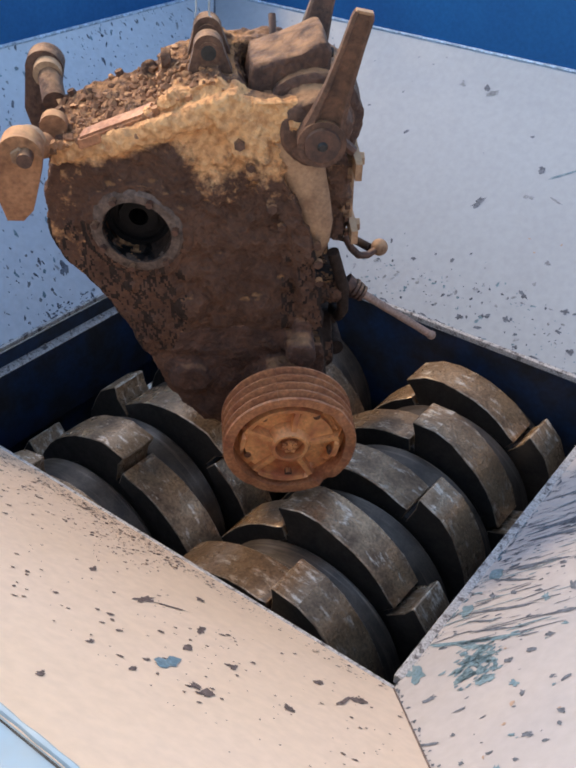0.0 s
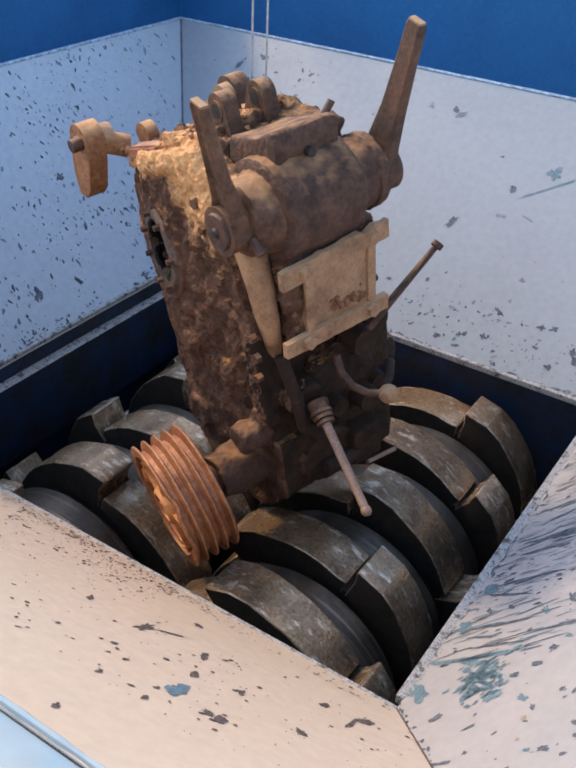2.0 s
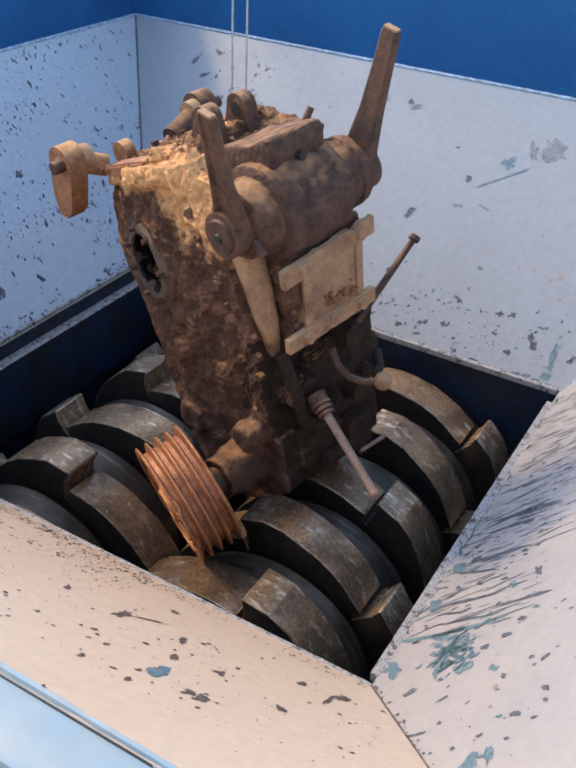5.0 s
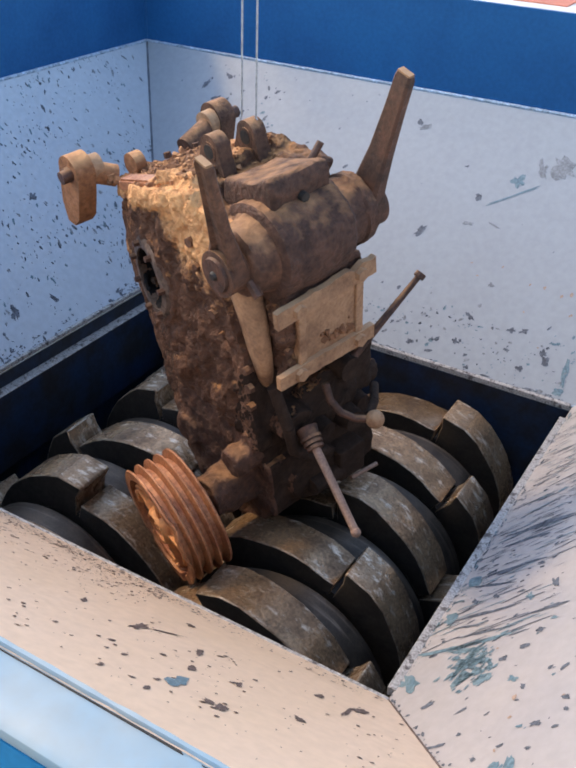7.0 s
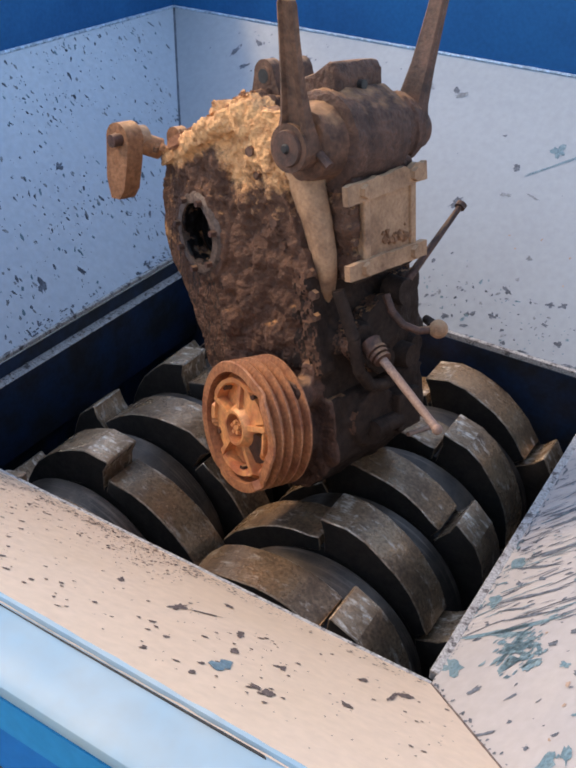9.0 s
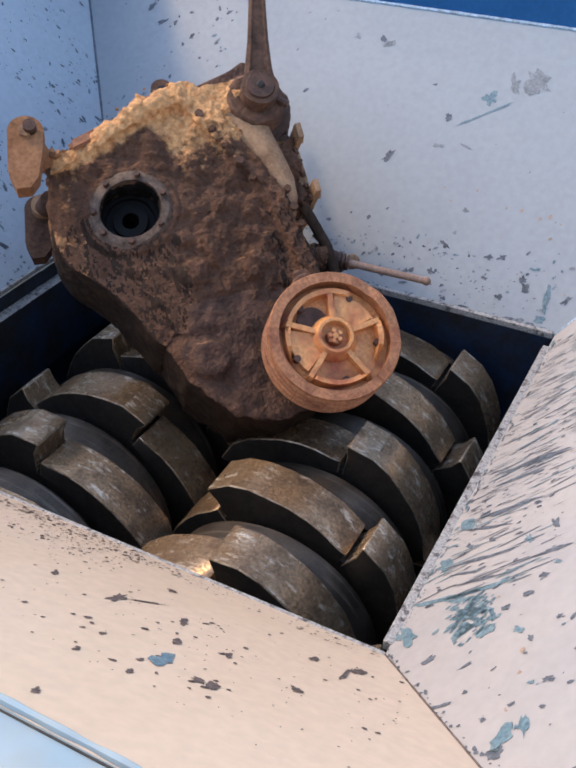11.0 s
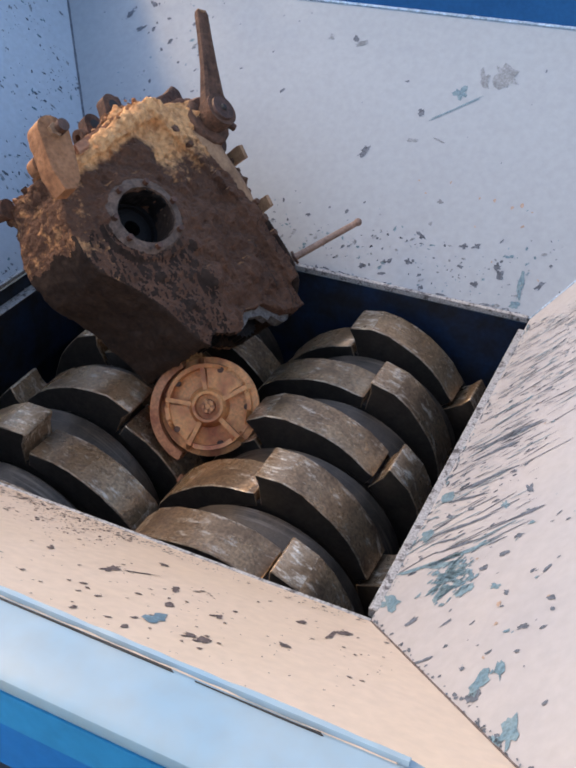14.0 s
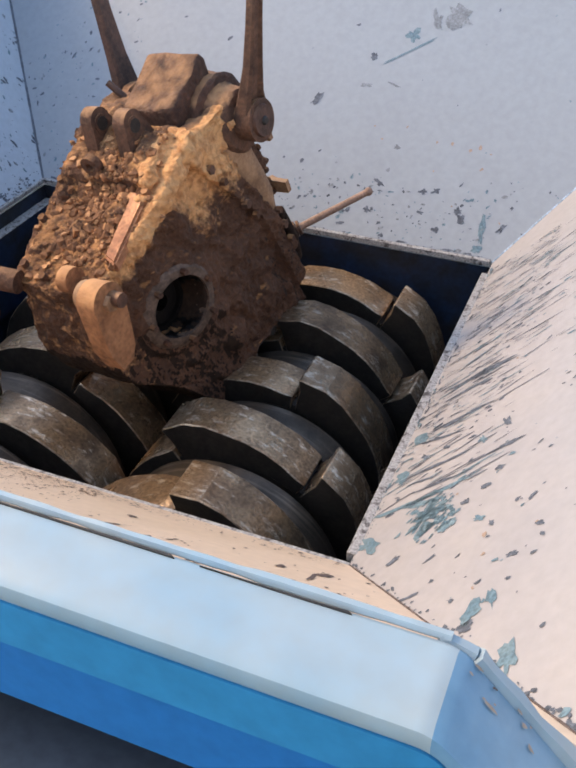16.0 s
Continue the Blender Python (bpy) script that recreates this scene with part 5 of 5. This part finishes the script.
# ---- under and beyond the hopper ----
def surroundings():
    tagged(part("ground", box(bmesh.new(), (-60, -60, -1.62), (60, 60, -1.6)), FLOOR), "stained concrete floor of the yard", "ground", kind="structure")
    frame_ = tagged(new("machine_body"), "dark navy machine body below the hopper", "machine body", kind="structure")
    part("apron", slab(bmesh.new(), [(XL, -0.7, 0.652), (0.5, -0.7, 0.652), (0.5, -0.60, 0.47), (XL, -0.60, 0.47)], 0.006, (0, 1, 0.3)), NAVY, frame_)
    part("apron", slab(bmesh.new(), [(XL, -0.60, 0.469), (0.5, -0.60, 0.469), (0.5, -0.25, -0.1), (XL, -0.25, -0.1)], 0.006, (0, 1, 0.6)), NAVY, frame_)
    part("plinth", box(bmesh.new(), (XL, -0.19, -1.6), (0.3, L + 0.3, -0.83), 0.01), NAVY, frame_)
    mo = tagged(new("drive_motor"), "grey enamelled drive motor under the hopper lip", "motor")
    bm = rod(bmesh.new(), (-0.5, -0.60, 0.20), (0.08, -0.60, 0.20), 0.13, n=40)
    bmesh.ops.bevel(bm, geom=[e for e in bm.edges if e.calc_face_angle(0) > 1], offset=0.03, segments=4, affect="EDGES")
    part("motor_body", bm, GREY, mo, smooth=True)
    part("motor_foot", box(bmesh.new(), (-0.4, -0.66, -1.6), (0.0, -0.54, 0.1), 0.005), GREY, mo)


surroundings()


# ---- what moves ----
ROD_AIM = [  # seconds, direction of the push rod on the gearbox
    (0, -0.196, -0.835, -0.513),
    (12.5, -0.196, -0.835, -0.513),
    (13, -0.479, -0.603, -0.638),
    (13.5, -0.811, -0.583, -0.049),
    (14, -0.851, -0.524, 0.004),
    (14.5, -0.750, -0.657, -0.072),
    (15, -0.779, -0.627, 0.002),
    (15.5, -0.781, -0.620, 0.072),
    (16, -0.74, -0.64, 0.16),
]
BODY = [  # seconds, place, quaternion of the gearbox
    (0, -0.7172, 0.4688, 0.0614, 0.41, 0.0424, -0.0373, 0.9103),
    (0.5, -0.7467, 0.6363, 0.0623, 0.546, 0.0806, -0.0018, 0.8339),
    (1, -0.6094, 0.5819, 0.0227, 0.7462, 0.0561, -0.0085, 0.6633),
    (1.5, -0.4205, 0.5781, 0.0161, 0.9347, 0.0478, -0.0666, 0.3458),
    (2, -0.5493, 0.4768, 0.0132, 0.809, 0.0366, -0.0508, 0.5845),
    (2.5, -0.5364, 0.5249, 0.0104, 0.7987, 0.043, -0.0257, 0.5996),
    (3, -0.5642, 0.501, -0.0178, 0.7986, 0.0224, -0.0467, 0.5996),
    (3.5, -0.4988, 0.526, -0.0036, 0.8632, 0.0808, -0.0996, 0.4882),
    (4, -0.4948, 0.5191, -0.0164, 0.8459, 0.0226, -0.0684, 0.5285),
    (6.5, -0.5627, 0.5274, -0.0328, 0.7452, 0.0393, -0.0522, 0.6636),
    (7, -0.5538, 0.5026, -0.0277, 0.8073, 0.0684, -0.0392, 0.5849),
    (7.5, -0.5437, 0.5546, -0.0364, 0.7997, 0.0516, -0.0535, 0.5957),
    (8, -0.5366, 0.4819, -0.0297, 0.831, 0.0297, -0.0784, 0.5499),
    (8.2, -0.5366, 0.4819, -0.0297, 0.831, 0.0297, -0.0784, 0.5499),
    (10.5, -0.4617, 0.5179, 0.0081, 0.4005, -0.4503, 0.1325, 0.7869),
    (11, -0.5093, 0.5015, -0.0418, 0.3476, -0.4087, 0.1369, 0.8327),
    (11.5, -0.455, 0.4632, 0.0118, 0.2116, -0.4348, 0.14, 0.864),
    (12, -0.4485, 0.4611, 0.0108, 0.1607, -0.4696, 0.1196, 0.8597),
    (12.5, -0.4303, 0.4653, 0.043, 0.1303, -0.4991, 0.1339, 0.846),
    (13, -0.4625, 0.4658, 0.0305, 0.0799, -0.5125, 0.1366, 0.8435),
    (13.5, -0.5137, 0.5116, -0.0732, 0.1056, -0.2891, 0.1815, 0.9339),
    (14, -0.5195, 0.5737, -0.1076, 0.0474, -0.3597, 0.1348, 0.9215),
    (14.5, -0.4366, 0.5609, 0.0283, 0.1361, -0.5834, 0.0447, 0.7993),
    (15, -0.5297, 0.742, -0.0907, 0.0867, -0.5227, -0.0178, 0.8475),
    (15.5, -0.4439, 0.6803, -0.2344, 0.0989, -0.3108, 0.0254, 0.9449),
    (16, -0.4963, 0.6745, -0.2468, 0.0778, -0.0848, -0.143, 0.983),
]
PULLEY = [  # seconds, place, quaternion of the belt pulley
    (0, -0.4414, 0.3098, 0.1015, 0.41, 0.0424, -0.0373, 0.9103),
    (0.5, -0.5281, 0.4021, 0.0813, 0.546, 0.0806, -0.0018, 0.8339),
    (1, -0.5386, 0.2709, 0.058, 0.7462, 0.0561, -0.0085, 0.6633),
    (1.5, -0.5822, 0.3014, 0.0331, 0.9347, 0.0478, -0.0666, 0.3458),
    (2, -0.5464, 0.1575, 0.0447, 0.8389, 0.0738, -0.1025, 0.5294),
    (2.5, -0.5195, 0.2067, 0.0478, 0.7987, 0.043, -0.0257, 0.5996),
    (3, -0.5506, 0.1829, 0.0229, 0.7986, 0.0224, -0.0467, 0.5996),
    (3.5, -0.5657, 0.2124, -0.0155, 0.8632, 0.0808, -0.0996, 0.4882),
    (4, -0.5366, 0.2024, 0.014, 0.8916, 0.0668, -0.1422, 0.4248),
    (6.5, -0.4959, 0.2151, -0.0018, 0.7665, 0.1095, -0.1341, 0.6185),
    (7, -0.5475, 0.1823, -0.0085, 0.8374, 0.0983, -0.0787, 0.5318),
    (7.5, -0.5309, 0.2348, -0.0136, 0.8026, 0.0914, -0.1069, 0.5797),
    (8, -0.5621, 0.1629, -0.0061, 0.905, 0.0574, -0.107, 0.4078),
    (10.5, -0.375, 0.52, 0.272, 0.4005, -0.4503, 0.1325, 0.7869),
    (11, -0.338, 0.507, 0.158, 0.3476, -0.4087, 0.1369, 0.8327),
    (11.5, -0.321, 0.56, 0.06, 0.3692, -0.417, 0.1279, 0.8206),
    (12, -0.49, 0.5, -0.035, 0.4314, -0.4041, 0.0863, 0.8019),
    (12.5, -0.475, 0.442, -0.016, 0.4715, -0.3705, 0.0423, 0.7992),
    (13, -0.474, 0.38, 0.035, 0.5056, -0.346, 0.0016, 0.7904),
    (13.5, -0.5596, 0.4099, -0.0523, 0.5186, -0.3616, 0.0014, 0.7748),
    (14, -0.5751, 0.4898, -0.0996, 0.4758, -0.3529, 0.0294, 0.8051),
    (14.5, -0.626, 0.5839, -0.1606, 0.49, -0.366, 0.0262, 0.7907),
    (15, -0.5891, 0.663, -0.1526, 0.3321, -0.6566, 0.197, 0.6479),
    (15.5, -0.5691, 0.663, -0.4526, 0.3321, -0.6566, 0.197, 0.6479),
    (16, -0.5691, 0.663, -0.7026, 0.3321, -0.6566, 0.197, 0.6479),
]
LOWER = [row for row in BODY if row[0] < 11.2] + [
    (11.5, -0.5093, 0.5315, -0.2018, 0.3673, 0.0947, -0.0681, 0.9227),
    (12, -0.5093, 0.5315, -0.3718, 0.3673, 0.0947, -0.0681, 0.9227),
    (12.5, -0.5093, 0.5315, -0.5418, 0.3673, 0.0947, -0.0681, 0.9227),
    (16, -0.5093, 0.5315, -0.6618, 0.3673, 0.0947, -0.0681, 0.9227),
]
RIM_FALL = ((12.3, 0.12), (13.7, -0.05), (13.9, 0.0))  # when each piece of the rim breaks off, and to which side
HOIST = [  # seconds, place of the lifting eye
    (0, -0.7265, 0.4069, 0.7912),
    (0.5, -0.6867, 0.5954, 0.7912),
    (1, -0.5832, 0.5536, 0.7541),
    (1.5, -0.4737, 0.5219, 0.7446),
    (2, -0.5885, 0.4342, 0.7434),
    (2.5, -0.5406, 0.4959, 0.7423),
    (3, -0.6112, 0.4776, 0.7128),
    (3.5, -0.5677, 0.3971, 0.7142),
    (4, -0.5665, 0.4834, 0.7117),
    (6.5, -0.6006, 0.4749, 0.6968),
    (7, -0.552, 0.4322, 0.7014),
    (7.5, -0.573, 0.4912, 0.6928),
    (8, -0.615, 0.4274, 0.6966),
    (8.2, -0.615, 0.4274, 0.6966),
    (8.8, -0.66, 0.6, 1.05),
    (9.6, -0.6, 0.75, 1.4),
    (11.4, -0.541, 0.700, 0.969),
    (12, -0.641, 0.7, 0.669),
    (12.5, -0.969, 0.433, 0.691),
    (13, -0.519, 0.664, 0.728),
    (13.5, -0.069, 0.895, 0.706),
    (14.2, -0.069, 0.895, 1.006),
    (16, -0.169, 0.895, 1.206),
]

def turned(x, y, z, w, a, b, c):
    return Matrix.LocRotScale((x, y, z), Quaternion((w, a, b, c)).normalized(), None)


def motions():
    for s, spec in zip(shafts, SHAFTS):
        x, z, speed = spec[0], spec[1], spec[5]
        walk(s, [(0.5 * k, pose(x, 0, z, 0, -speed * 0.5 * k, 0)) for k in range(33)])
    for ob, rows in ((gear, BODY), (sump, LOWER), (pulley, PULLEY)):
        walk(ob, [(r[0], turned(*r[1:])) for r in rows])
    for piece, (start, side) in zip(rim_pieces, RIM_FALL):  # the rim breaks away bit by bit
        down = Quaternion((0.49, -0.366, 0.0262, 0.7907)).normalized().inverted() @ Vector((side, -0.10, -1.0))
        walk(piece, [(0, Matrix()), (start, Matrix()), (start + 0.25, Matrix.Translation(down * 0.045)), (start + 0.6, Matrix.Translation(down * 0.20)), (start + 1.2, Matrix.Translation(down * 0.45)), (16, Matrix.Translation(down * 0.45))])
    rest = (ROD_END - ROD_ROOT).normalized()
    walk(push_rod, [(t, Matrix.Translation(ROD_ROOT) @ rest.rotation_difference(Vector((x, y, z))).to_matrix().to_4x4()) for t, x, y, z in ROD_AIM])
    walk(sling, [(t, pose(x, y, z)) for t, x, y, z in HOIST])


motions()
